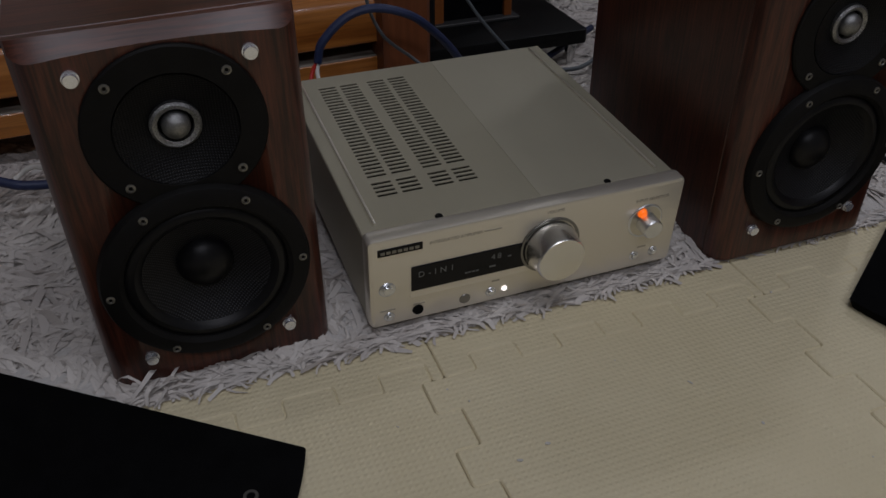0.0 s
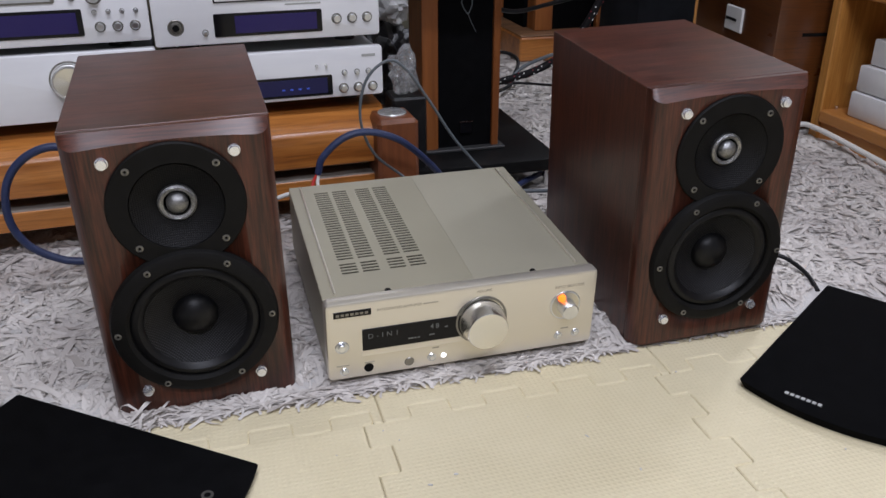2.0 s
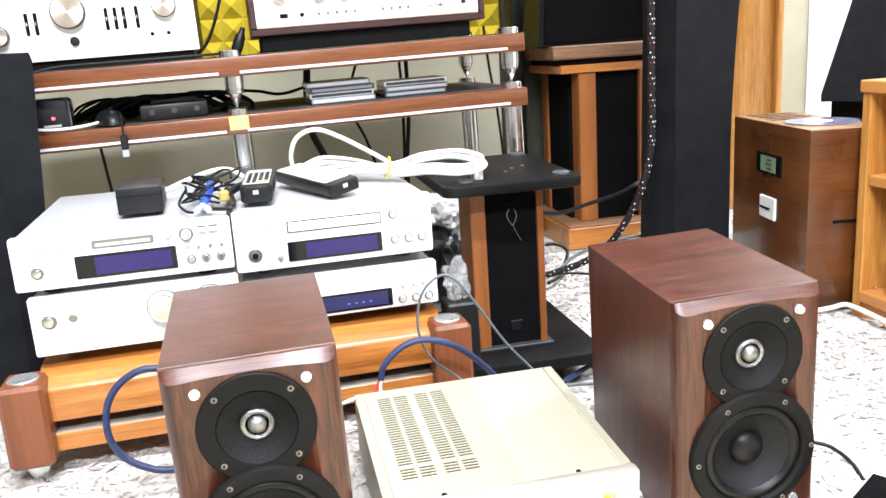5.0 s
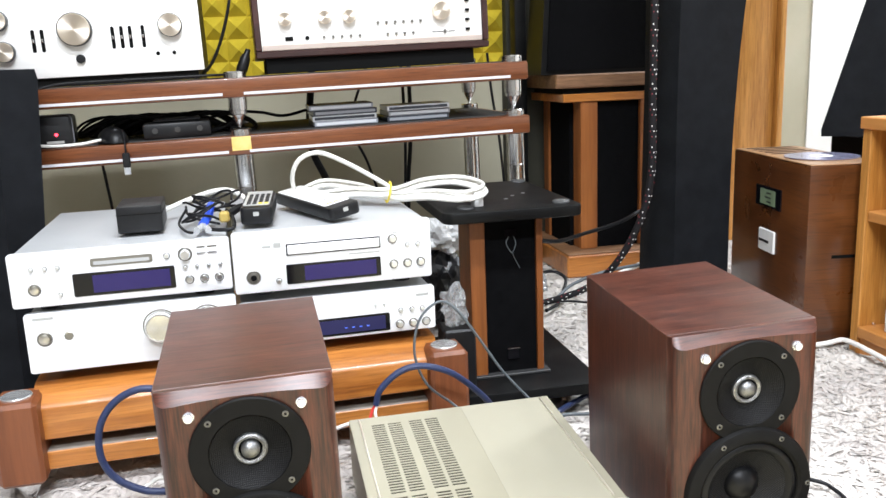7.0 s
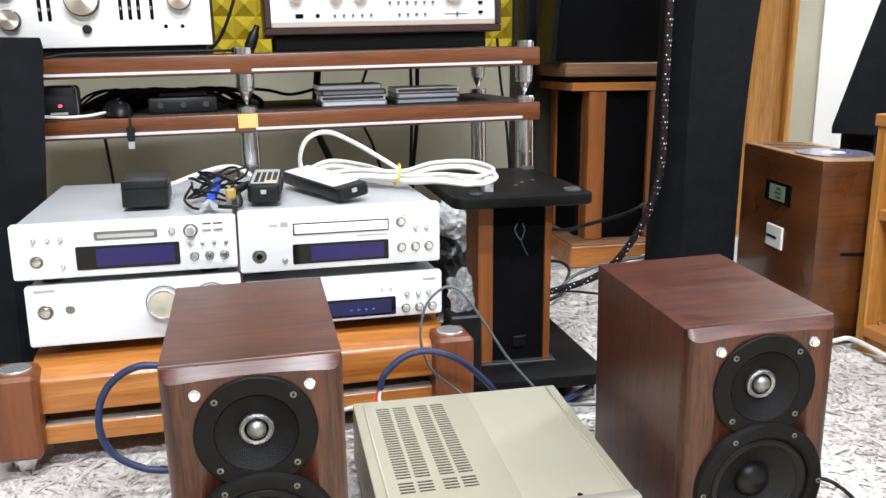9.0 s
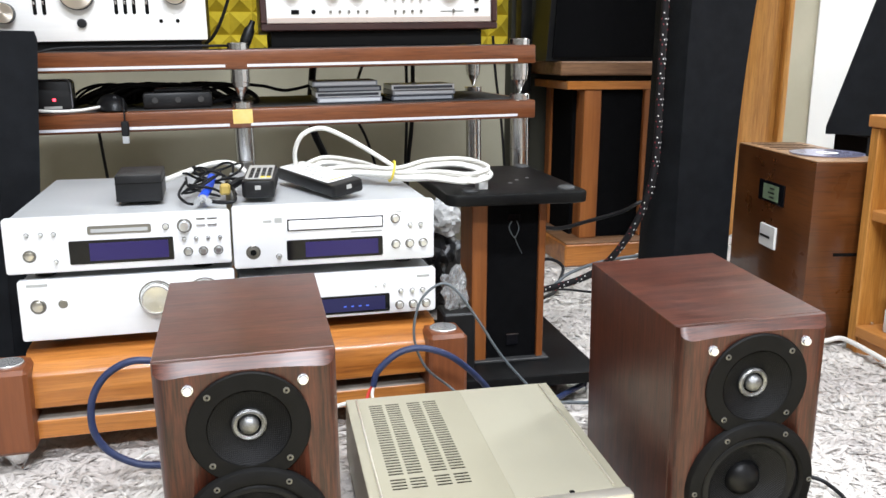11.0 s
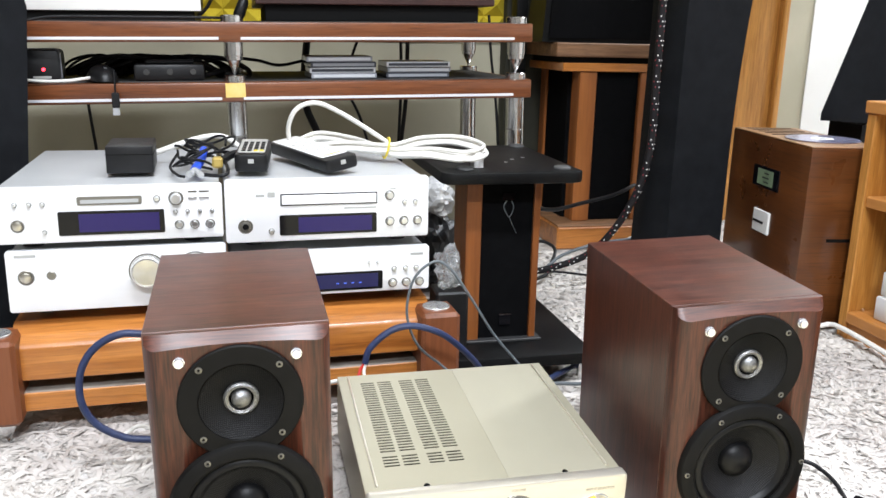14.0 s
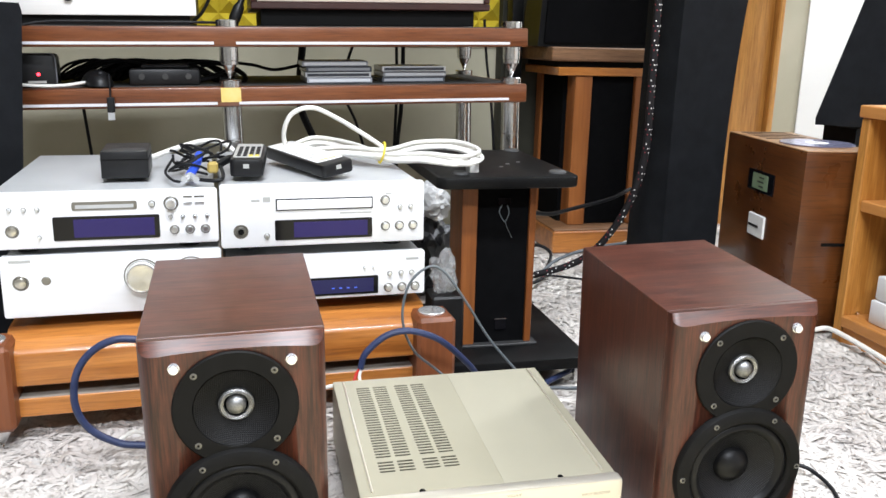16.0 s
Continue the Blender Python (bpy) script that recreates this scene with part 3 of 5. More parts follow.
def disc_amplifier():
    """The champagne amplifier between the speakers."""
    W, Z0, Z1, D = 0.280, 0.0, 0.086, 0.285
    root = thing("stereo_receiver", pose(0.2555, 0.5294, 0.0133, 3.34, -0.13, 0.24), "champagne compact stereo receiver with lit dial, on the rug's edge", "amplifier")
    hw = W / 2
    part("front_panel", slab(-hw, hw, Z0, Z1 + 0.0020, 0, 0.016, 0.005, 0.0034, 5), CHAMPFRONT, root, "brushed champagne aluminium front")
    part("chassis", box(-hw + 0.004, hw - 0.004, 0.0165, D, 0.004, Z1 - 0.010), DARKHOLE, root, "dark inner chassis")
    for s in (-1, 1):
        xa, xb = sorted((s * (hw - 0.001), s * (hw - 0.0035)))
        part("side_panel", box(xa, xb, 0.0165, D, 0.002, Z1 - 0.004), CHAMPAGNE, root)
    # lid with slotted vents; the slots are real gaps between bars
    zt, zb = Z1 - 0.0025, Z1 - 0.0033
    y0, y1 = 0.0165, D
    b = bmesh.new()
    cols = [(-0.112, -0.095), (-0.0905, -0.073), (-0.0625, -0.0455), (-0.041, -0.024)]
    ya, yb = 0.0625, 0.265
    box(-hw + 0.0015, hw - 0.0015, y0, ya, zb, zt, bm=b)
    box(-hw + 0.0015, hw - 0.0015, yb, y1, zb, zt, bm=b)
    edges = [-hw + 0.0015] + [v for c in cols for v in c] + [hw - 0.0015]
    for k in range(0, len(edges), 2):
        box(edges[k], edges[k + 1], ya, yb, zb, zt, bm=b)
    n = 34
    st = (yb - ya) / n
    for xa, xb in cols:
        for i in range(n):
            w = st if i == 4 else st * 0.50
            box(xa, xb, ya + i * st + st * 0.50 * (i != 4), ya + i * st + st * 0.50 * (i != 4) + w, zb, zt, bm=b)
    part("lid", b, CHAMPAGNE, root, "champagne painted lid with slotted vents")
    for s in (-1, 1):
        x = s * (hw - 0.014)
        part("lid_ridge", box(x - 0.0012, x + 0.0012, y0 + 0.01, y1 - 0.004, zt - 0.001, zt + 0.0022, 0.0010, 2), CHAMPFRONT, root)
    # thin paler sheet paints a reflection on the lid's right half
    part("lid_plate", box(0.014, hw - 0.0165, 0.0168, y1 - 0.0006, zt - 0.001, zt + 0.0003), LIDSHEEN, root, "smooth lid half, paler for a painted reflection")
    for x in (-0.0745, 0.0765):
        part("lid_screw", lathe([(0, 0.0012), (0.0026, 0.0012), (0.0034, 0)], (x, 0.0215, zt), "z", 14), DARKHOLE, root, "black screw")
    fx, fz = (lambda u: -hw + u * W), (lambda v: Z1 - v * (Z1 - Z0))
    # display in a bright-edged window
    part("display_sill", loft([[(x, -0.0013, fz(0.700)), (x, 0.002, fz(0.700)), (x, 0.002, fz(0.632)), (x, -0.0004, fz(0.632))] for x in (fx(0.120), fx(0.500))]), CHAMPFRONT, root, "bright sloped sill under the display")
    dp = part("display", box(fx(0.124), fx(0.520), -0.0012, 0.003, fz(0.628), fz(0.345), 0.0004, 1), SCREENBLACK, root, "dark display window")
    writing("D-IN1", fx(0.143), fz(0.470), 0.0056, -0.00135, SEGMENT, dp, "display_text", 1.7)
    writing("48", fx(0.366), fz(0.455), 0.0056, -0.00135, SEGMENT, dp, "display_text", 1.4)
    for u, v, w in ((0.290, 0.545, 0.0022), (0.300, 0.545, 0.0022), (0.312, 0.545, 0.0022), (0.324, 0.545, 0.0022), (0.372, 0.535, 0.0055), (0.425, 0.455, 0.003)):
        part("display_mark", box(fx(u) - w / 2, fx(u) + w / 2, -0.0016, -0.0011, fz(v) - 0.0007, fz(v) + 0.0007), SEGMENT, dp)
    writing("INTEGRATED AMPLIFIER", fx(0.178), fz(0.128), 0.0030, -0.0003, PRINT, root, "print")
    writing("VOLUME", fx(0.535), fz(0.070), 0.0030, -0.0003, PRINT, root, "print")
    writing("INPUT SELECTOR", fx(0.833), fz(0.165), 0.0030, -0.0003, PRINT, root, "print")
    part("name_badge", box(fx(0.028), fx(0.158), -0.0009, 0.002, fz(0.155), fz(0.075), 0.0003, 1), SCREENBLACK, root, "small dark name badge")
    for k in range(7):
        part("badge_mark", box(fx(0.036 + 0.0165 * k), fx(0.048 + 0.0165 * k), -0.0014, -0.0008, fz(0.130), fz(0.100)), GREYMETAL, root)
    for u0, u1, v in ((0.342, 0.395, 0.112), (0.87, 0.90, 0.74), (0.03, 0.075, 0.80), (0.13, 0.165, 0.80), (0.375, 0.40, 0.74)):
        part("print_line", box(fx(u0), fx(u1), -0.0004, 0.001, fz(v) - 0.0006, fz(v) + 0.0006), PRINT, root)
    # volume knob
    kx, kz = fx(0.556), fz(0.44)
    kn = part("volume_knob", lathe([(0.0235, 0.001), (0.0235, 0.006), (0.0222, 0.0095), (0.0212, 0.021), (0.0200, 0.0232), (0.0188, 0.0236), (0, 0.0232)], (kx, 0, kz), "y", 56), TURNEDSILVER, root, "large turned aluminium volume knob")
    part("knob_ring", lathe([(0.0242, -0.001), (0.0248, 0.0012), (0.0268, 0.0014), (0.0272, -0.001)], (kx, 0, kz), "y", 48), GREYMETAL, kn)
    # input dial with its orange light in a hollow
    ix, iz = fx(0.879), fz(0.41)
    part("dial_hollow", lathe([(0.0146, 0.0008), (0.0156, 0.0012), (0.0164, 0.0008), (0.0168, 0.0), (0.0168, -0.002)], (ix, 0, iz), "y", 40), KNOBMETAL, root)
    part("dial_bowl", lathe([(0, 0.0002), (0.009, 0.0003), (0.0148, 0.0009)], (ix, 0, iz), "y", 40), BRASSY, root, "shiny hollow round the dial")
    part("input_dial", lathe([(0.0095, 0.0), (0.0090, 0.0125), (0.0080, 0.0138), (0, 0.0138)], (ix + 0.0008, 0, iz - 0.0012), "y", 32), KNOBMETAL, root, "small turned input dial")
    part("dial_light", lathe([(0, 0.0042), (0.003, 0.0036), (0.0044, 0.0006)], (ix - 0.0045, 0, iz + 0.0092), "y", 20), ORANGE, root, "glowing orange dial light")
    for u, v, r, mt, nm in ((0.053, 0.55, 0.0055, KNOBMETAL, "power_button"), (0.862, 0.84, 0.0036, KNOBMETAL, "button"), (0.930, 0.83, 0.0036, KNOBMETAL, "button"), (0.374, 0.87, 0.0038, KNOBMETAL, "button"),
                         (0.057, 0.885, 0.0036, KNOBMETAL, "button")):
        part(nm, lathe([(0, 0.0024), (r * 0.6, 0.0024), (r * 0.7, 0.0018), (r * 0.72, 0.0002), (r * 0.98, 0.0002), (r * 1.15, 0.0007), (r * 1.28, 0.0)], (fx(u), 0, fz(v)), "y", 24), mt, root)
    part("headphone_socket", lathe([(0, 0.0009), (0.0034, 0.0009), (0.0044, 0.0012), (0.0048, 0)], (fx(0.144), 0, fz(0.875)), "y", 20), DARKHOLE, root, "black headphone socket")
    part("remote_sensor", lathe([(0, 0.0010), (0.0044, 0.0008), (0.0050, 0)], (fx(0.291), 0, fz(0.88)), "y", 20), GREYMETAL, root)
    part("standby_light", lathe([(0, 0.0014), (0.0020, 0.001), (0.0026, 0)], (fx(0.418), 0, fz(0.865)), "y", 16), WHITELED, root, "glowing white indicator")
    for sx in (-0.115, 0.115):
        for sy in (0.04, 0.25):
            part("foot", cyl(0.012, 0.008, (sx, sy, -0.008), "z", 18), RUBBER, root)


disc_amplifier()


# ---------------------------------------------------------------- grilles lying on the mat
def speaker_grille(m, label, logo):
    """A cloth-covered frame lying flat; one short end is bowed."""
    L, W, T = 0.265, 0.166, 0.0105
    pts = [(L, 0), (L, W)]
    n = 14
    for i in range(n + 1):
        u = i / n
        pts.append((-0.016 * (1 - (2 * u - 1) ** 2), W * (1 - u)))
    b = bmesh.new()
    lo, hi = [b.verts.new((L / 2 + (x - L / 2) * 0.965, W / 2 + (y - W / 2) * 0.945, 0)) for x, y in pts], [b.verts.new((x, y, T)) for x, y in pts]
    top = b.faces.new(hi)
    b.faces.new(lo[::-1])
    for i in range(len(pts)):
        j = (i + 1) % len(pts)
        b.faces.new((lo[i], lo[j], hi[j], hi[i]))
    bmesh.ops.recalc_face_normals(b, faces=b.faces)
    bmesh.ops.bevel(b, geom=list(top.edges) + [e for e in b.edges if abs(e.verts[0].co.z - e.verts[1].co.z) > 0.01 and e.calc_face_angle(0) > 0.6], offset=0.0024, segments=2, affect="EDGES", profile=0.5)
    root = thing("speaker_grille", m, label, "speaker grille", "speaker grilles")
    part("frame", b, CLOTH, root, "black cloth-covered frame")
    if logo:
        for k in range(7):
            part("badge_mark", box(0.004, 0.0080, W / 2 + 0.039 - 0.0052 * k - 0.0036, W / 2 + 0.039 - 0.0052 * k, T, T + 0.0006), KEYGREY, root)
    else:
        for px, py in ((0.018, 0.050), (0.018, W - 0.050)):
            part("socket_ring", lathe([(0.003, 0), (0.003, 0.001), (0.005, 0.001), (0.005, 0)], (px, py, T - 0.0003), "z", 18), GREYMETAL, root)
    return root


a = math.degrees(math.atan2(0.151, 0.225))
speaker_grille(pose(0.6020, 0.2915, 0.0, 0, 0, a), "black cloth speaker grille with small silver badge, on the mat", True)
a = math.degrees(math.atan2(0.155, -0.211))
speaker_grille(pose(0.040, 0.428, 0.0005, 0, -1.5, a), "black cloth speaker grille lying on the foam mat", False)


# ---------------------------------------------------------------- low wooden base with its components
def button(parent, x, z, r, name="button", mt=None, h=0.004):
    bt = part(name, lathe([(0, h), (r * 0.72, h), (r * 0.86, h * 0.8), (r * 0.9, 0.0)], (x, 0, z), "y", 22), mt or KNOBMETAL, parent)
    part("button_rim", lathe([(r * 0.9, 0.0003), (r * 1.14, 0.0007), (r * 1.24, 0)], (x, 0, z), "y", 22), GREYMETAL, bt)


def component(name, m, label, category, W, H, D, lidded=True):
    root = thing(name, m, label, category, "stacked hi-fi components")
    part("front_panel", slab(0, W, 0, H, 0, 0.014, 0.004, 0.0018, 4), SILVER, root, "silver-white aluminium front")
    part("case", box(0.003, W - 0.003, 0.0145, D, 0.003, H - 0.003, 0.003, 2), SILVERTOP, root, "silver painted case")
    for sx in (0.04, W - 0.04):
        for sy in (0.04, D - 0.04):
            part("foot", cyl(0.014, 0.010, (sx, sy, -0.010), "z", 18), RUBBER, root)
    return root


def display(root, x0, x1, z0, z1, marks=0, lit=None):
    w = part("display", slab(x0, x1, z0, z1, -0.0010, 0.004, 0.002, 0, 3), SCREENBLACK, root, "dark display window")
    part("screen", box(x0 + (x1 - x0) * 0.19, x1 - (x1 - x0) * 0.05, -0.0014, -0.0008, z0 + (z1 - z0) * 0.12, z1 - (z1 - z0) * 0.12), lit or SCREENBLUE, w, "violet-blue lit screen")
    for k in range(marks):
        part("display_mark", box(x0 + (x1 - x0) * (0.5 + 0.08 * k), x0 + (x1 - x0) * (0.5 + 0.08 * k) + 0.004, -0.0018, -0.0013, z0 + (z1 - z0) * 0.36, z0 + (z1 - z0) * 0.43), SEGBLUE, w)


YAW = 2.6
stack_l, stack_r = pose(-0.3118, 0.932, -0.003, 0, 0, YAW), pose(-0.0222, 0.944, -0.003, 0, 0, YAW)
UW = 0.287
# minidisc deck
H = 0.074
r0 = component("minidisc_deck", stack_l @ pose(0, 0, 0.2765), "silver-white minidisc deck with violet display, on an amplifier", "hi-fi component", UW, H, 0.385)
v = lambda q: H * (1 - q)
display(r0, UW * 0.275, UW * 0.735, v(0.87), v(0.44))
part("disc_slot", slab(UW * 0.36, UW * 0.64, v(0.33), v(0.18), -0.0012, 0.004, 0.0025, 0, 3), GREYMETAL, r0, "narrow disc slot")
part("slot_flap", box(UW * 0.375, UW * 0.625, -0.0018, -0.001, v(0.30), v(0.235)), SILVERTOP, r0)
for u in (0.10, 0.16, 0.215):
    button(r0, UW * u, v(0.30), 0.0026)
button(r0, UW * 0.105, v(0.68), 0.0068, "headphone_socket", BRASSY, 0.002)
button(r0, UW * 0.215, v(0.80), 0.0024)
button(r0, UW * 0.705, v(0.25), 0.0038)
button(r0, UW * 0.79, v(0.25), 0.0080, "jog_dial", KNOBMETAL, 0.010)
for u in (0.785, 0.84, 0.895, 0.95):
    button(r0, UW * u, v(0.50), 0.0024)
for u in (0.80, 0.87, 0.94):
    button(r0, UW * u, v(0.74), 0.0052)
for u0, u1 in ((0.845, 0.885), (0.895, 0.94)):
    part("button", box(UW * u0, UW * u1, -0.002, 0.002, v(0.27), v(0.22), 0.0006, 1), KNOBMETAL, r0)
    part("print_line", box(UW * u0, UW * u1, -0.0004, 0.001, v(0.15), v(0.12)), GREYMETAL, r0)
# amplifier under it
H = 0.0835
r0 = component("integrated_amplifier", stack_l @ pose(0.0105, 0, 0.1835), "silver-white integrated amplifier on the wooden base", "amplifier", UW - 0.0085, H, 0.31)
AO = -0.0065
v = lambda q: H * (1 - q)
button(r0, UW * 0.105 + AO, v(0.43), 0.0082, "power_button", BRASSY, 0.003)
part("remote_sensor", lathe([(0, 0.0008), (0.005, 0.0008), (0.006, 0)], (UW * 0.212 + AO, 0, v(0.41)), "y", 22), GREYMETAL, r0)
for u, rr in ((0.630, 0.0210), (0.850, 0.0210)):
    k = part("volume_knob", lathe([(rr, 0), (rr, 0.012), (rr * 0.95, 0.0145), (rr * 0.88, 0.015), (rr * 0.84, 0.0138), (0, 0.0134)], (UW * u + AO, 0, v(0.40)), "y", 48), TURNEDSILVER, r0, "turned aluminium knob")
    part("knob_ring", lathe([(rr * 1.04, -0.001), (rr * 1.06, 0.0012), (rr * 1.14, 0.0012), (rr * 1.16, -0.001)], (UW * u + AO, 0, v(0.40)), "y", 40), GREYMETAL, k)
part("name_badge", box(UW * 0.04, UW * 0.13, -0.0006, 0.001, v(0.10), v(0.06)), KEYGREY, r0)
# cd player
H = 0.088
r0 = component("cd_player", stack_r @ pose(0, 0, 0.2665), "silver-white compact disc player with violet display", "hi-fi component", UW, H, 0.375)
v = lambda q: H * (1 - q)
display(r0, UW * 0.254, UW * 0.732, v(0.90), v(0.575))
tr = part("disc_tray", box(UW * 0.260, UW * 0.735, -0.0012, 0.004, v(0.425), v(0.235), 0.0005, 1), SCREENBLACK, r0, "closed disc tray")
part("tray_front", box(UW * 0.266, UW * 0.729, -0.0028, 0.002, v(0.405), v(0.255), 0.0006, 1), SILVER, tr)
button(r0, UW * 0.798, v(0.30), 0.0058)
for u in (0.875, 0.93):
    button(r0, UW * u, v(0.42), 0.0030)
for u in (0.800, 0.872, 0.942):
    button(r0, UW * u, v(0.73), 0.0056)
button(r0, UW * 0.093, v(0.74), 0.0082, "headphone_socket", GREYMETAL, 0.002)
part("socket_hole", cyl(0.0042, 0.0004, (UW * 0.093, -0.0021, v(0.74)), "y", 18), DARKHOLE, r0)
button(r0, UW * 0.215, v(0.83), 0.0034)
for u0, u1, q0, q1 in ((0.145, 0.185, 0.27, 0.235), (0.20, 0.235, 0.28, 0.20), (0.57, 0.73, 0.50, 0.475), (0.80, 0.83, 0.20, 0.185)):
    part("print_line", box(UW * u0, UW * u1, -0.0004, 0.001, v(q0), v(q1)), KEYGREY, r0)
# tuner under it
H = 0.066
r0 = component("radio_tuner", stack_r @ pose(0.0025, 0, 0.1855), "silver-white radio tuner with blue display on the base", "hi-fi component", UW, H, 0.31)
v = lambda q: H * (1 - q)
display(r0, UW * 0.28, UW * 0.755, v(0.93), v(0.52), 4, SCREENNAVY)
for u in (0.815, 0.875, 0.93):
    button(r0, UW * u, v(0.50), 0.0032)
for u in (0.808, 0.879, 0.949):
    button(r0, UW * u, v(0.82), 0.0056)
for u in (0.685, 0.73):
    button(r0, UW * u, v(0.33), 0.0016)
part("name_badge", box(UW * 0.90, UW * 0.965, -0.0006, 0.001, v(0.20), v(0.15)), KEYGREY, r0)


def rack_base():
    root = thing("wooden_rack_base", pose(-0.0, 0.905, 0.0, 0, 0, YAW), "orange-brown wooden rack base on steel cone feet", "hi-fi rack")
    part("deck", loft([[(x, 0.47, 0.092), (x, 0.47, 0.163), (x, 0.064, 0.163), (x, 0.054, 0.1615), (x, 0.025, 0.1425), (x, 0.0212, 0.1390), (x, 0.020, 0.135), (x, 0.020, 0.094), (x, 0.022, 0.092)] for x in (-0.300, 0.270)]), CHERRY_X, root, "orange cherry wood deck")
    part("lower_rail", box(-0.292, 0.262, 0.022, 0.070, 0.048, 0.0740, 0.001, 1), CHERRY_X, root)
    part("rail_dust", box(-0.290, 0.260, 0.0235, 0.069, 0.0740, 0.0748), mottled("grey_dust_film", (0.20, 0.17, 0.14), (0.30, 0.27, 0.23), 30, 0.85), root, "dusty rail top")
    part("rear_rail", box(-0.292, 0.262, 0.43, 0.456, 0.051, 0.082, 0.002, 1), CHERRY_X, root)
    for x in (-0.318, 0.277):
        for y in (0.026, 0.455):
            leg = part("leg", box(x - 0.029, x + 0.029, y - 0.034, y + 0.034, 0.040, 0.157, 0.0055, 1), BLOCK, root, "reddish wooden corner block")
            part("leg_cap", lathe([(0, 0.0025), (0.012, 0.0022), (0.0195, 0.0030), (0.0205, 0.002), (0.0205, 0)], (x, y, 0.157), "z", 32), CAPMETAL, leg, "polished metal disc")
            part("cone_foot", lathe([(0.018, 0.040), (0.018, 0.033), (0.005, 0.006), (0.012, 0.006), (0.012, 0.001), (0, 0.001)], (x, y, 0), "z", 28), STEEL, leg, "steel cone foot")


rack_base()


# ---------------------------------------------------------------- tall rack behind
def tall_rack():
    root = thing("audio_rack", pose(0.0081, 1.405, -0.0039, 0, -1.12, 0.77), "mahogany audio rack with steel posts and pale inlay strips", "hi-fi rack")
    for z, nm in ((0.424, "lower"), (0.532, "upper")):
        bd = part("shelf_board", box(-0.60, 0.568, 0, 0.42, z, z + 0.036, 0.003, 2), MAHOGANY, root, "glossy mahogany shelf board")
        part("shelf_top", box(-0.575, 0.545, 0.03, 0.40, z + 0.0355, z + 0.038), BLACKTOP, bd, "dusty black shelf top")
        for xa, xb in ((-0.57, -0.033), (0.006, 0.530)):
            part("inlay_strip", box(xa, xb, -0.0015, 0.004, z + 0.0045, z + 0.0095), STRIPE, bd, "pale inlay strip")
    for x in (-0.565, -0.008, 0.541):
        for y in (0.022, 0.385):
            b = lathe([(0, 0.0), (0.022, 0.0), (0.022, 0.01), (0.0185, 0.012), (0.0185, 0.30), (0.0175, 0.301), (0.0185, 0.302), (0.0185, 0.36), (0.0175, 0.361), (0.0185, 0.362), (0.0185, 0.4235), (0, 0.4235)], (x, y, 0.0), "z", 28)
            ps = part("post", b, STEEL, root, "turned steel post")
            for z in (0.460, 0.568):
                part("post_disc", lathe([(0, 0.0), (0.0205, 0.0), (0.0205, 0.011), (0.019, 0.0125), (0.008, 0.0125), (0.007, 0.0105), (0, 0.0105)], (x, y, z), "z", 28), STEEL, ps)
            part("spike", lathe([(0.0175, 0.5315), (0.0175, 0.508), (0.016, 0.507), (0.016, 0.500), (0.013, 0.499), (0.0016, 0.4735), (0, 0.4725)], (x, y, 0), "z", 28), STEEL, ps, "steel spike")
    part("sticker", box(-0.026, 0.010, -0.0012, 0.003, 0.433, 0.459), YELLOWPAPER, root, "yellow paper sticker")


tall_rack()


# ---------------------------------------------------------------- things on the tall rack
def shelf(x, z):
    """Height of the tilted lower shelf at x, z above its top."""
    return 0.4583 + 0.0195 * x + z


def vintage_amplifier():
    W, H = 0.44, 0.165
    root = thing("vintage_amplifier", pose(-0.505, 1.430, 0.5732, 0, -1.12, 0.77), "white-fronted vintage amplifier with gold knobs on the rack", "amplifier")
    part("front_panel", slab(0, W, 0, H, 0, 0.012, 0.002, 0.001, 2), VINTAGE, root, "pale brushed front panel")
    part("case", box(0.006, W - 0.006, 0.0125, 0.33, 0.004, H - 0.003, 0.002, 1), BLACKPAINT, root)
    knobs = [(0.099, 0.049, 0.0172), (0.094, 0.104, 0.0172), (0.2215, 0.083, 0.0285), (0.3875, 0.0835, 0.0205)]
    for x, z, r in knobs:
        kn = part("knob", lathe([(r * 1.0, 0.015), (r * 0.95, 0.017), (0, 0.017)], (x, 0, z), "y", 40), TURNEDGOLD, root, "pale gold turned knob")
        part("knob_side", lathe([(r * 1.04, -0.001), (r * 1.04, 0.015), (r * 1.0, 0.0155)], (x, 0, z), "y", 40), BLACKPLASTIC, kn, "black knob flank")
    for x in (0.1485, 0.1640, 0.2845, 0.3000, 0.3150, 0.3375):
        sl = part("switch_slot", slab(x - 0.0032, x + 0.0032, 0.046, 0.086, -0.0008, 0.003, 0.003, 0, 4), DARKHOLE, root, "dark lever slot")
        part("switch_lever", box(x - 0.002, x + 0.002, -0.008, 0, 0.063, 0.069, 0.0006, 1), CHROME, sl)
    part("selector", lathe([(0.008, 0), (0.008, 0.006), (0, 0.007)], (0.2245, 0, 0.031), "y", 24), BLACKPLASTIC, root)
    for x in (0.3600, 0.3890):
        part("socket", cyl(0.0036, 0.001, (x, 0, 0.034), "y", 16), DARKHOLE, root)
    # black block added for the dark shadow between case and shelf
    part("plinth", box(0.012, W - 0.012, 0.010, 0.32, -0.0165, 0.0035), BLACKPAINT, root)


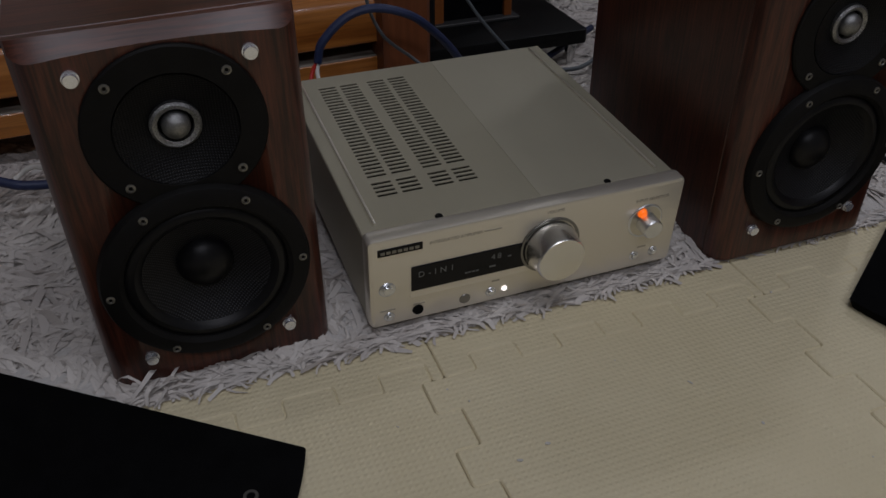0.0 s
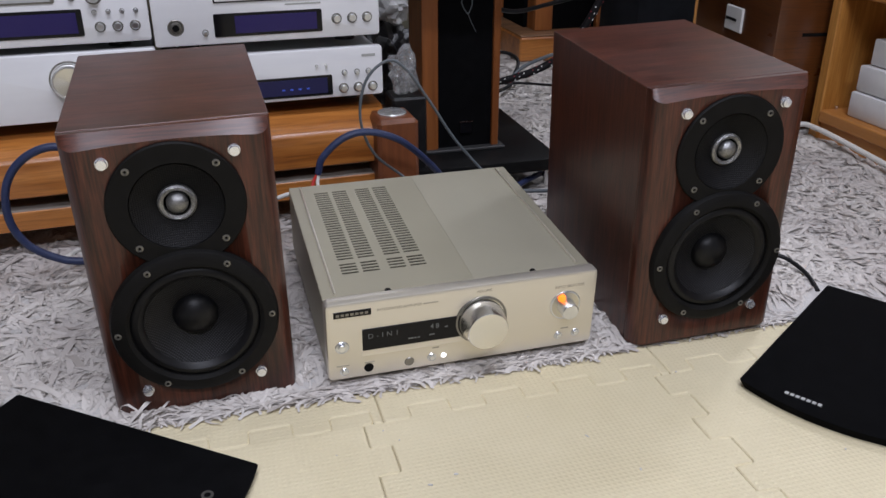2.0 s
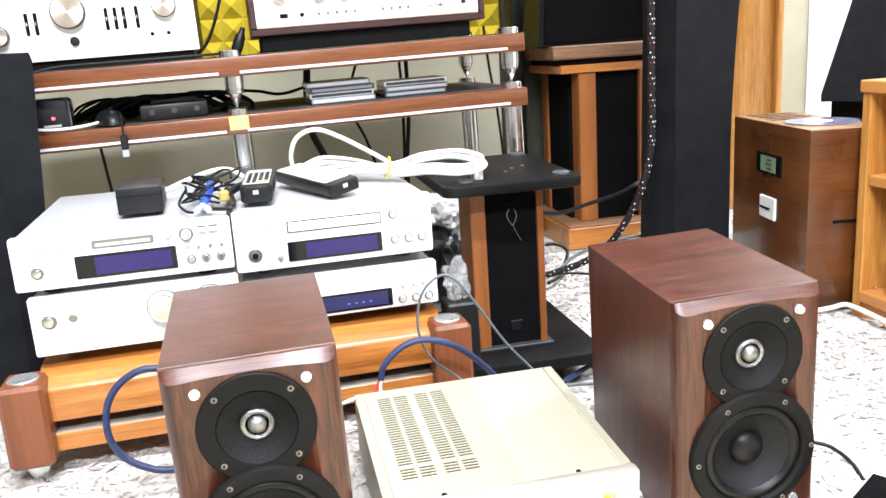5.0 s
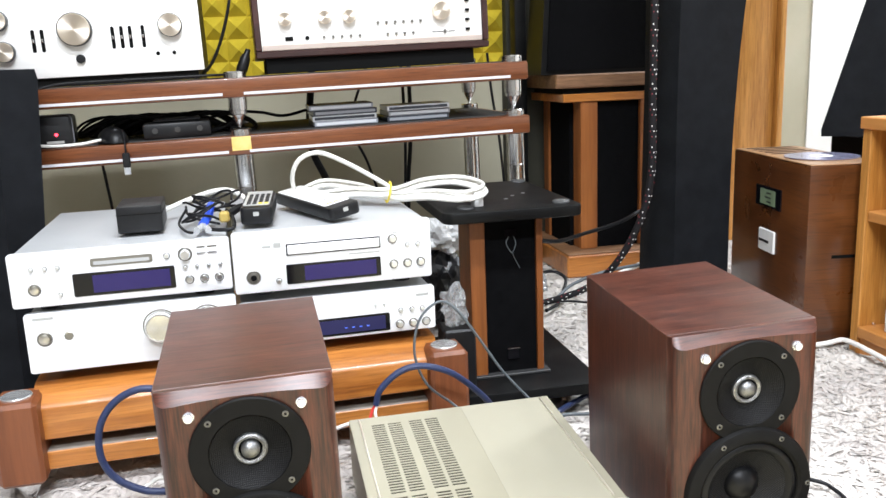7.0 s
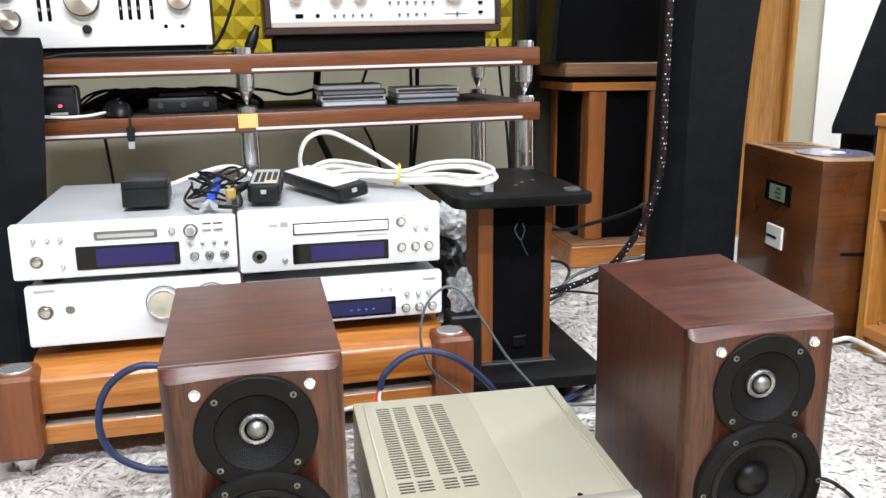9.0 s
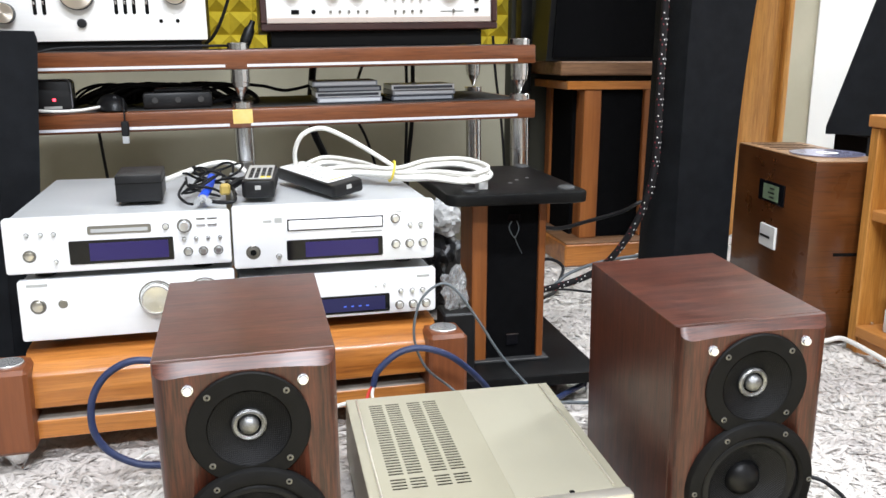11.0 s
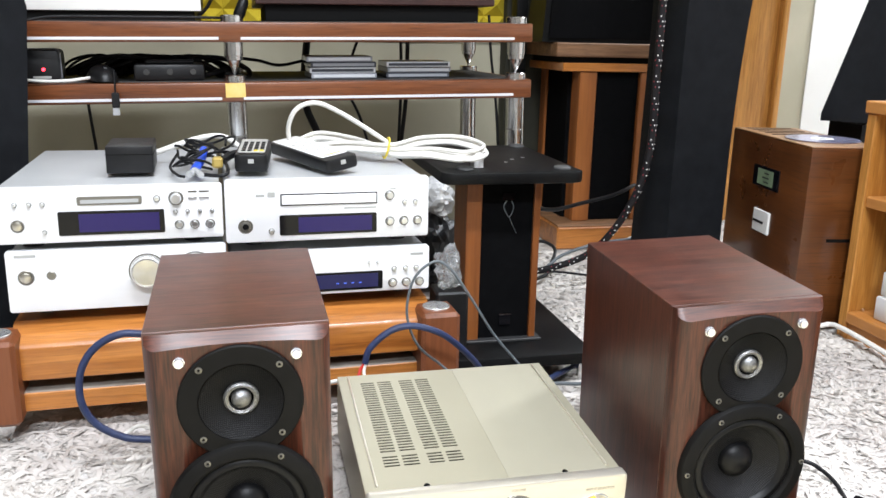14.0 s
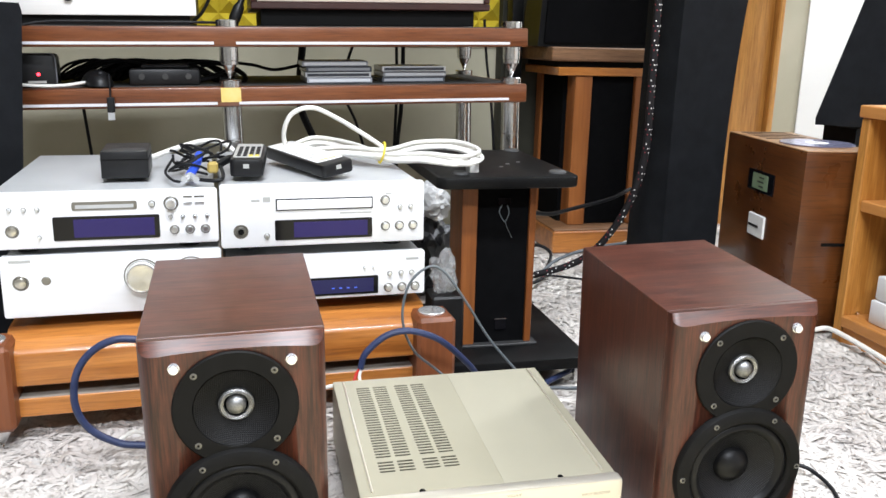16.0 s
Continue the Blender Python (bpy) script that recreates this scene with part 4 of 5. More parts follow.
def vintage_receiver():
    W, H = 0.462, 0.17
    root = thing("vintage_receiver", pose(0.032, 1.437, 0.5912, 0, -1.12, 0.77), "vintage stereo receiver in a dark rosewood case", "amplifier")
    for nm, bb in (("case_bottom", (0, W, 0, 0.32, 0.006, 0.019)), ("case_top", (0, W, 0, 0.32, H - 0.013, H)), ("case_side", (0, 0.012, 0, 0.32, 0.0195, H - 0.0135)), ("case_side", (W - 0.012, W, 0, 0.32, 0.0195, H - 0.0135))):
        part(nm, box(*bb, 0.002, 1), DARKCASE, root)
    part("plinth", box(0.018, W - 0.03, 0.012, 0.30, -0.0235, 0.0055, 0.001, 1), DARKHOLE, root)
    part("front_panel", box(0.0125, W - 0.0125, 0.006, 0.016, 0.0195, H - 0.0135), VINTAGE, root, "pale brushed front panel")
    part("lower_trim", box(0.0135, W - 0.0135, 0.0005, 0.0058, 0.0197, 0.030, 0.001, 1), mat("pinkish_champagne_trim", (0.62, 0.52, 0.46), 0.35, 0.4), root)
    part("back_panel", box(0.0125, W - 0.0125, 0.30, 0.316, 0.0195, H - 0.0135), BLACKPAINT, root)
    for x, z, r in ((0.060, 0.0775, 0.013), (0.136, 0.0775, 0.013), (0.183, 0.0775, 0.013), (0.366, 0.0805, 0.018)):
        part("knob", lathe([(r, 0), (r, 0.012), (r * 0.92, 0.0145), (0, 0.0145)], (x, 0.006, z), "y", 32), TURNEDGOLD, root, "pale metal knob")
    part("phones_socket", box(0.058, 0.073, 0.0045, 0.0075, 0.0365, 0.0445), DARKHOLE, root)
    part("socket", cyl(0.0042, 0.0012, (0.100, 0.006, 0.0405), "y", 16), DARKHOLE, root)
    for k in range(5):
        part("button", box(0.130 + 0.0175 * k, 0.1345 + 0.0175 * k, 0.0015, 0.0075, 0.0385, 0.0430), GREYMETAL, root)
    for k in range(6):
        part("button", box(0.237 + 0.017 * k, 0.2415 + 0.017 * k, 0.0015, 0.0075, 0.0610, 0.0655), GREYMETAL, root)
    for k in range(4):
        part("button", box(0.255 + 0.017 * k, 0.2595 + 0.017 * k, 0.0015, 0.0075, 0.0385, 0.0430), GREYMETAL, root)
        part("button", box(0.416, 0.424, 0.0015, 0.0075, 0.0405 + 0.0185 * k, 0.0455 + 0.0185 * k), DARKHOLE, root)
    sl = part("balance_slot", box(0.347, 0.394, 0.005, 0.0075, 0.0397, 0.0410), DARKHOLE, root)
    part("balance_slider", box(0.371, 0.3745, 0.0005, 0.0055, 0.0367, 0.0442), GREYMETAL, sl)


vintage_amplifier()
vintage_receiver()


def cd_case(x, y, z, turn, k):
    root = thing("cd_case", pose(x, y, shelf(x, z), 0, -1.1, turn), "closed plastic compact disc case in a stack", "cd case", "stacked cd cases")
    part("case", box(0, 0.128, 0, 0.118, 0, 0.0100, 0.0008, 1), CASE[k % 3], root)
    part("spine_label", box(0.004, 0.124, -0.0006, 0.001, 0.0022, 0.0076), CASE[(k * 7 + 1) % 3], root)


for k in range(4):
    cd_case(0.134 - 0.003 * k + (0.005 if k == 2 else 0), 1.452 + 0.003 * (k % 2), 0.0008 + 0.0106 * k, 1.5 + (-1) ** k * 1.2, k)
for k in range(3):
    cd_case(0.281 + 0.003 * (k % 2), 1.456 + 0.004 * (k % 2), 0.0008 + 0.0106 * k, 2.5 - k * 1.4, k + 2)

rb = thing("network_box", pose(-0.363, 1.425, shelf(-0.345, 0.001), 0, -1.1, 4), "small black set-top box with a red light on the shelf", "electronic box")
part("body", slab(-0.03, 0.052, 0, 0.056, 0, 0.07, 0.009, 0.002, 5), BLACKPLASTIC, rb)
part("front_edge", slab(-0.032, 0.054, -0.0008, 0.058, 0.004, 0.010, 0.010, 0, 5), mat("grey_plastic_rim", (0.12, 0.12, 0.13), 0.4), rb)
part("power_light", cyl(0.0028, 0.0012, (0.024, 0, 0.021), "y", 14), REDLED, rb, "glowing red light")
part("name_badge", box(0.006, 0.036, -0.0006, 0.001, 0.005, 0.0095), KEYGREY, rb)
ms = thing("computer_mouse", pose(-0.246, 1.45, shelf(-0.246, 0.001), 0, 0, 20), "black computer mouse on the rack shelf", "mouse")
b = bmesh.new()
bmesh.ops.create_uvsphere(b, u_segments=24, v_segments=14, radius=1)
bmesh.ops.scale(b, vec=(0.027, 0.046, 0.029), verts=b.verts)
bmesh.ops.delete(b, geom=[q for q in b.verts if q.co.z < -0.001], context="VERTS")
bmesh.ops.holes_fill(b, edges=b.edges)
part("shell", b, BLACKPLASTIC, ms)
part("wheel", cyl(0.007, 0.006, (-0.003, -0.026, 0.021), "x", 16), RUBBER, ms)
bb = thing("black_box", pose(-0.188, 1.43, shelf(-0.17, 0), 0, -1.1, 5), "flat black electronic box on the rack shelf", "electronic box")
part("body", box(0, 0.125, 0, 0.08, 0.0, 0.030, 0.005, 2), BLACKPLASTIC, bb)
part("lid", box(0.02, 0.108, 0.008, 0.075, 0.030, 0.037, 0.003, 1), BLACKPLASTIC, bb)
for x in (0.022, 0.063, 0.104):
    part("stud", cyl(0.0055, 0.003, (x, 0, 0.016), "y", 16), BLACKTOP, bb)


def cable(name, pts, r, material, label, category="cable", seg=10):
    return solid(name, tube(pts, r, seg), material, label, category, smooth=60)


sc = thing("shelf_cables", pose(0, 0, -0.008), "tangle of thin black cables, with loops added to darken the shelf", "cable")
rng = random.Random(12)
# many loops added only to darken the gap behind the mouse
for k in range(22):
    cx, cy, cr = -0.265 + 0.040 * (k % 6) + rng.uniform(-0.02, 0.02), 1.545 + rng.uniform(-0.02, 0.05), rng.uniform(0.025, 0.05)
    part("cable_loop", tube([(cx + cr * 1.5 * math.cos(a * 0.8 + k), cy + cr * 0.6 * math.sin(a * 0.8 + k), 0.4665 + 0.02 + 0.018 * math.sin(a * 1.1 + k * 2)) for a in range(9)], 0.0026 + 0.0012 * (k % 3), 7, 6), BLACKCABLE, sc)
part("cord", tube([(-0.10, 1.56, 0.485), (-0.03, 1.55, 0.503), (0.03, 1.56, 0.500), (0.08, 1.58, 0.490), (0.15, 1.60, 0.505)], 0.0032, 8), BLACKCABLE, sc)
part("cord", tube([(-0.32, 1.52, 0.472), (-0.27, 1.50, 0.495), (-0.22, 1.49, 0.508), (-0.17, 1.50, 0.500), (-0.12, 1.53, 0.485)], 0.0026, 8), BLACKCABLE, sc)
us = thing("usb_cable", pose(-0.014, 0, 0.004), "thin black usb cable hanging over the shelf edge", "cable")
part("cord", tube([(-0.24, 1.62, 0.466), (-0.22, 1.48, 0.468), (-0.205, 1.404, 0.472), (-0.203, 1.393, 0.452), (-0.203, 1.392, 0.432)], 0.0016, 8), BLACKCABLE, us)
part("plug_grip", box(-0.2095, -0.1965, 1.388, 1.396, 0.406, 0.433, 0.002, 1), BLACKPLASTIC, us)
part("plug_tip", box(-0.2085, -0.1975, 1.3895, 1.3945, 0.393, 0.406), KNOBMETAL, us, "bright metal plug tip")
cable("white_cable", [(-0.42, 1.392, 0.468), (-0.375, 1.394, 0.459), (-0.335, 1.397, 0.4555), (-0.295, 1.403, 0.4565), (-0.268, 1.42, 0.460), (-0.250, 1.46, 0.462)], 0.0028, WHITECABLE, "short white cable lying on the shelf")
cable("black_cable", [(-0.44, 1.398, 0.535), (-0.37, 1.402, 0.553), (-0.32, 1.408, 0.5645), (-0.24, 1.411, 0.567), (-0.15, 1.414, 0.5685), (-0.05, 1.425, 0.5705), (-0.02, 1.46, 0.5705)], 0.0024, BLACKCABLE, "thin black cable on the top shelf board")
hc = thing("hanging_cable", pose(0, 0, 0), "black cable with a thick plug at the rack's top shelf", "cable")
part("cord", tube([(0.02, 1.86, 0.95), (-0.005, 1.80, 0.80), (-0.030, 1.72, 0.68), (-0.058, 1.62, 0.60), (-0.085, 1.56, 0.572), (-0.12, 1.54, 0.570)], 0.0035, 8), BLACKCABLE, hc)
plug = thing("cable_plug", pose(-0.002, 1.475, 0.5690, 0, 22, 0), "black cable plug standing on the top shelf", "plug")
part("grip", lathe([(0, 0.0), (0.009, 0.0), (0.011, 0.012), (0.010, 0.034), (0.006, 0.042), (0.005, 0.052), (0, 0.053)], (0, 0, 0), "z", 16), BLACKPLASTIC, plug)
for pts, rr in (([(0.30, 1.86, 0.60), (0.25, 1.88, 0.44), (0.29, 1.90, 0.33), (0.36, 1.9, 0.10), (0.40, 1.9, 0.01)], 0.0035),
                ([(0.16, 1.84, 0.60), (0.145, 1.86, 0.40), (0.185, 1.86, 0.27), (0.20, 1.86, 0.01)], 0.009),
                ([(0.385, 1.9, 0.60), (0.388, 1.9, 0.42), (0.380, 1.9, 0.2), (0.38, 1.9, 0.01)], 0.004),
                ([(0.408, 1.92, 0.60), (0.405, 1.92, 0.4), (0.392, 1.92, 0.25), (0.39, 1.92, 0.01)], 0.0055),
                ([(-0.345, 1.84, 0.42), (-0.34, 1.86, 0.33), (-0.33, 1.86, 0.2), (-0.33, 1.86, 0.01)], 0.0035),
                ([(0.60, 1.86, 0.60), (0.615, 1.88, 0.50), (0.64, 1.9, 0.36), (0.66, 1.9, 0.1), (0.66, 1.9, 0.01)], 0.0035)):
    cable("black_cable", pts, rr, BLACKCABLE, "black cable hanging behind the rack")
solid("black_column", box(0.732, 0.765, 2.05, 2.10, -0.012, 1.5, 0.004), BLACKPAINT, "slim black upright against the wall", "column")


# ---------------------------------------------------------------- speaker stands and large speakers
def near_stand():
    root = thing("speaker_stand", pose(0, 0, 0), "black speaker stand with wood-edged pillar, empty top plate", "speaker stand")
    part("top_plate", slab(0.292, 0.518, 0.985, 1.305, 0.332, 0.350, 0.020, 0.003, 5, side="xy"), BLACKPAINT, root, "black painted top plate")
    part("base_plate", slab(0.290, 0.540, 0.955, 1.270, 0.045, 0.064, 0.006, 0.002, 3, side="xy"), BLACKPAINT, root, "black painted base plate")
    part("pillar_core", box(0.3662, 0.4518, 1.036, 1.105, 0.064, 0.332), CLOTH, root, "matt black pillar front")
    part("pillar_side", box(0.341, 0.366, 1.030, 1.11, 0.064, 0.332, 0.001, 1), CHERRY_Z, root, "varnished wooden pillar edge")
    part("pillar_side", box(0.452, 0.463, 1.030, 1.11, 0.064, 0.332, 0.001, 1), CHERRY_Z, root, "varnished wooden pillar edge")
    part("collar", box(0.330, 0.472, 1.022, 1.12, 0.064, 0.0685, 0.001, 1), mat("black_weld_collar", (0.03, 0.03, 0.03), 0.5), root)
    for x, y in ((0.335, 1.025), (0.492, 1.022), (0.50, 1.285), (0.32, 1.285)):
        part("rubber_pad", lathe([(0, 0.004), (0.011, 0.004), (0.0135, 0.0025), (0.014, 0)], (x, y, 0.350), "z", 24), mat("grey_rubber_pad", (0.06, 0.06, 0.06), 0.5), root, "round rubber pad")
    for x, y in ((0.44, 1.12), (0.42, 1.09), (0.465, 1.14)):
        part("bolt", cyl(0.0035, 0.0008, (x, y, 0.350), "z", 10), KNOBMETAL, root)
    part("cable_clip", box(0.400, 0.421, 1.0335, 1.0360, 0.298, 0.3095), SCREENBLACK, root)
    part("cable_tie", tube([(0.407, 1.034, 0.298), (0.402, 1.032, 0.288), (0.407, 1.031, 0.276), (0.412, 1.0305, 0.272), (0.418, 1.032, 0.286), (0.415, 1.034, 0.298)], 0.0008, 6), GREYCABLE, root)
    part("cable_tie_end", tube([(0.411, 1.031, 0.273), (0.416, 1.0325, 0.261), (0.425, 1.034, 0.244)], 0.0006, 6), GREYCABLE, root)
    part("badge", box(0.402, 0.421, 1.0335, 1.0360, 0.090, 0.108), SCREENBLACK, root)
    part("badge_edge", box(0.401, 0.422, 1.0330, 1.0350, 0.1075, 0.1092), CHROME, root)
    for x, y in ((0.305, 0.972), (0.525, 0.972), (0.305, 1.255), (0.525, 1.255)):
        part("spike", lathe([(0.008, 0.045), (0.008, 0.033), (0.0018, 0.002), (0, 0.002)], (x, y, 0), "z", 16), STEEL, root)


near_stand()


def far_stand():
    root = thing("wooden_speaker_stand", pose(0, 0, 0), "wooden speaker stand with black panels and dusty base", "speaker stand")
    part("top_board", box(0.775, 1.155, 1.84, 2.13, 0.503, 0.538, 0.003, 1), DULLWOOD, root, "dusty brown top board")
    part("under_board", box(0.795, 1.135, 1.842, 2.11, 0.467, 0.488, 0.002, 1), CHERRY_X, root)
    part("spacer", box(0.80, 1.13, 1.86, 2.10, 0.488, 0.503), DARKHOLE, root)
    for x0, x1, y0, y1 in ((0.845, 0.892, 1.848, 1.905), (1.013, 1.060, 1.848, 1.905), (0.828, 0.87, 2.06, 2.10), (1.05, 1.10, 2.06, 2.10)):
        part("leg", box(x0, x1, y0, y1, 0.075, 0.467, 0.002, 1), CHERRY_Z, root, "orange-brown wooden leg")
    part("front_panel", box(0.8922, 1.0128, 1.862, 1.88, 0.075, 0.467), CLOTH, root, "black front panel")
    part("side_panel", box(0.835, 0.848, 1.9055, 2.0595, 0.075, 0.467), CLOTH, root, "black side panel")
    part("base", box(0.785, 1.15, 1.79, 2.13, 0.012, 0.0715, 0.004, 1), CHERRY_X, root, "orange-brown wooden base")
    part("base_top", box(0.788, 1.147, 1.793, 2.127, 0.0715, 0.0748, 0.001, 1), DULLWOOD, root, "dusty base top")
    for x in (0.82, 1.11):
        for y in (1.83, 2.09):
            part("foot", cyl(0.012, 0.012, (x, y, 0), "z", 14), RUBBER, root)


far_stand()
pn = thing("panel_speaker", pose(0, 0, 0), "large black panel loudspeaker on the wooden stand", "loudspeaker")
part("body", loft([[(0.745, 1.87, 0.5385), (1.15, 1.87, 0.5385), (1.15, 2.0, 0.5385), (0.745, 2.0, 0.5385)], [(0.80, 1.90, 1.25), (1.10, 1.90, 1.25), (1.10, 2.0, 1.25), (0.80, 2.0, 1.25)]]), BLACKPAINT, pn)
part("grille", loft([[(0.76, 1.862, 0.548), (1.135, 1.862, 0.548), (1.135, 1.8695, 0.548), (0.76, 1.8695, 0.548)], [(0.81, 1.892, 1.24), (1.09, 1.892, 1.24), (1.09, 1.8995, 1.24), (0.81, 1.8995, 1.24)]]), CLOTH, pn, "black cloth front", 20)


def curved_tower():
    """A tall charcoal column with a folded front and edges that curve outwards with height."""
    root = thing("floor_speaker_tower", pose(0, 0, 0), "tall charcoal cloth tower speaker with curved outline", "loudspeaker")
    left, right = [], []
    for i in range(25):
        z = 0.012 + 1.4 * i / 24
        c = max(0.0, z - 0.02)
        xl = 0.840 + 0.010 * min(1.0, c / 0.55)
        xm = 0.870 + 0.03 * max(0, z - 0.45) ** 1.35
        xr = 1.0105 + 0.13 * max(0, z - 0.27) ** 2.0
        left.append([(xl, 1.430, z), (xm, 1.370, z), (xm + 0.01, 1.50, z), (xl + 0.01, 1.50, z)])
        right.append([(xm + 0.0005, 1.370, z), (xr, 1.392, z), (xr, 1.50, z), (xm + 0.0105, 1.50, z)])
    part("side_cloth", loft(left), CLOTHGREY, root, "charcoal cloth side")
    part("front_cloth", loft(right), CLOTHGREY, root, "charcoal cloth front")
    part("plinth", box(0.825, 1.02, 1.36, 1.52, 0.0, 0.012, 0.002, 1), BLACKPAINT, root)


curved_tower()

dk = thing("floor_speaker_dark", pose(0, 0, 0), "dark charcoal floor speaker beside the rack", "loudspeaker")
part("front_cloth", loft([[(-0.62, 1.262, z), (-0.402 + dx, 1.262, z), (-0.402 + dx, 1.36, z), (-0.62, 1.36, z)] for z, dx in ((0.012, -0.008), (0.30, 0.0), (0.578, 0.014), (0.592, 0.012))]), CLOTHGREY, dk)
part("side_cloth", loft([[(-0.4018 + dx, 1.264, z), (-0.352 + dx * 1.6, 1.305, z), (-0.372 + dx * 1.6, 1.36, z), (-0.4018 + dx, 1.36, z)] for z, dx in ((0.012, -0.008), (0.30, 0.0), (0.578, 0.014), (0.592, 0.012))]), CLOTHGREY, dk)
part("plinth", box(-0.63, -0.36, 1.265, 1.37, 0.0, 0.012, 0.002, 1), BLACKPAINT, dk)

sp = thing("leaning_speaker", pose(0, 0, 0), "black tapered cloth loudspeaker behind the wooden box", "loudspeaker")
part("front_cloth", loft([[(1.318, 1.52, 0.375), (1.68, 1.48, 0.360), (1.74, 1.70, 0.360), (1.49, 1.72, 0.375)], [(1.314, 1.516, 0.392), (1.68, 1.476, 0.38), (1.74, 1.70, 0.38), (1.485, 1.72, 0.392)],
                          [(1.485, 1.56, 0.80), (1.74, 1.54, 0.80), (1.79, 1.70, 0.80), (1.635, 1.72, 0.80)]]), CLOTHGREY, sp)
part("pedestal", box(1.45, 1.62, 1.54, 1.66, 0.0, 0.362), BLACKPAINT, sp)


def wooden_box():
    root = thing("wooden_box_speaker", pose(1.020, 1.134, 0.0, 0, 0, -8), "brown wooden box with small screen and wall switch", "wooden box")
    D, W, H = 0.345, 0.142, 0.365
    part("body", box(0, W, 0, D, 0.012, H - 0.0026, 0.003, 2), OLDBOX, root, "varnished brown wood")
    # dusty top whose pale tan also paints the white wall's reflection
    part("top_panel", box(0.001, W - 0.001, 0.001, D - 0.001, H - 0.0026, H, 0.0012, 1), TANTOP, root, "dusty tan wooden top, paler for the wall's reflection")
    fy = lambda q: D * (1 - q)          # from the far corner to the near one
    sc = part("screen_frame", box(-0.0028, 0.002, fy(0.685), fy(0.36), 0.259, 0.3025, 0.001, 1), SCREENBLACK, root, "black screen frame")
    part("screen", box(-0.0036, -0.0024, fy(0.62), fy(0.425), 0.265, 0.2965), LCD, sc, "green-grey lcd screen")
    for k in range(3):
        part("screen_mark", box(-0.0041, -0.0034, fy(0.57), fy(0.51 - 0.02 * (k % 2)), 0.270 + 0.009 * k, 0.273 + 0.009 * k), BLACKPLASTIC, sc)
    sw = part("switch_plate", box(-0.0042, 0.002, fy(0.625), fy(0.425), 0.167, 0.213, 0.0015, 1), WHITEPLASTIC, root, "white wall switch plate")
    part("switch_gap", box(-0.0052, -0.0040, fy(0.565), fy(0.44), 0.186, 0.191), BLACKPLASTIC, sw)
    for z0, z1, xa, xb in ((0.185, 0.191, 0.05, 0.135), (0.225, 0.23, 0.11, 0.135), (0.15, 0.153, 0.10, 0.135)):
        part("handle_slot", box(xa, xb, -0.0012, 0.002, z0, z1), DARKHOLE, root)
    for k in range(5):
        part("vent_slot", box(0.02, 0.12, 0.20 + 0.03 * k, 0.207 + 0.03 * k, H - 0.001, H + 0.0008), DARKHOLE, root)
    for sx in (0.03, W - 0.03):
        for sy in (0.03, D - 0.03):
            part("foot", cyl(0.014, 0.012, (sx, sy, 0.0), "z", 14), RUBBER, root)


wooden_box()
ds = thing("compact_disc", pose(1.118, 1.24, 0.3662, 0, 0, 0), "bare silver-violet compact disc on the wooden box", "compact disc")
part("disc", lathe([(0.0075, 0), (0.0075, 0.0012), (0.022, 0.0012), (0.07, 0.0012), (0.07, 0)], (0, 0, 0), "z", 56), DISC, ds)
part("hub", lathe([(0.008, 0.0013), (0.0215, 0.0013)], (0, 0, 0), "z", 40), WHITEPLASTIC, ds)


def open_cabinet():
    root = thing("open_cabinet", pose(0, 0, 0), "golden wooden open cabinet holding white boxes", "cabinet")
    x0, x1, y0, y1, h = 1.100, 1.46, 0.15, 1.102, 0.452
    part("end_panel", box(x0, x1, y1 - 0.022, y1, 0.0, h - 0.0225, 0.002, 1), PINE_Z, root)
    part("end_panel", box(x0, x1, y0, y0 + 0.022, 0.0, h - 0.0225, 0.002, 1), PINE_Z, root)
    part("top_board", box(x0 - 0.004, x1, y0 - 0.004, y1 + 0.004, h - 0.022, h, 0.002, 1), PINE_Y, root)
    part("shelf", box(x0 + 0.004, x1 - 0.012, y0 + 0.0225, y1 - 0.0225, 0.262, 0.282, 0.002, 1), PINE_Y, root)
    part("bottom_board", box(x0 - 0.002, x1 - 0.012, y0 + 0.0225, y1 - 0.0225, 0.040, 0.062, 0.002, 1), PINE_Y, root)
    part("kick_board", box(x0 + 0.006, x0 + 0.024, y0 + 0.0225, y1 - 0.0225, 0.0, 0.0398), PINE_Y, root)
    part("back_board", box(x1 - 0.0115, x1 - 0.001, y0 + 0.0225, y1 - 0.0225, 0.0, h - 0.0225), PINE_Z, root)
    part("shelf_pin", cyl(0.004, 0.004, (x0 + 0.03, y1 - 0.026, 0.064), "z", 10), CHROME, root)


open_cabinet()
for k, (dx, w) in enumerate(((0, 0.10), (0.004, 0.095), (0.014, 0.085))):
    solid("white_box", box(1.118 + dx, 1.32, 1.035 - w * 1.6, 1.035 - dx, 0.0625 + 0.046 * k, 0.1065 + 0.046 * k, 0.003, 2), CARD, "white cardboard box stacked in the open cabinet", "box", group="white boxes")
solid("white_box", box(1.15, 1.32, 0.70, 0.95, 0.2825, 0.30, 0.002, 1), CARD, "white flat box on the cabinet shelf", "box", group="white boxes")


# ---------------------------------------------------------------- clutter on the components
pb = thing("power_adapter", pose(-0.152, 1.040, 0.3507, 0, 0, 3), "black square power adapter on the minidisc deck", "power adapter")
part("body", box(-0.0315, 0.0315, -0.02, 0.078, 0.0, 0.0385, 0.0022, 2), BLACKPLASTIC, pb)
part("lid_seam", box(-0.0321, 0.0321, -0.0206, 0.0786, 0.0262, 0.0270), DARKHOLE, pb)


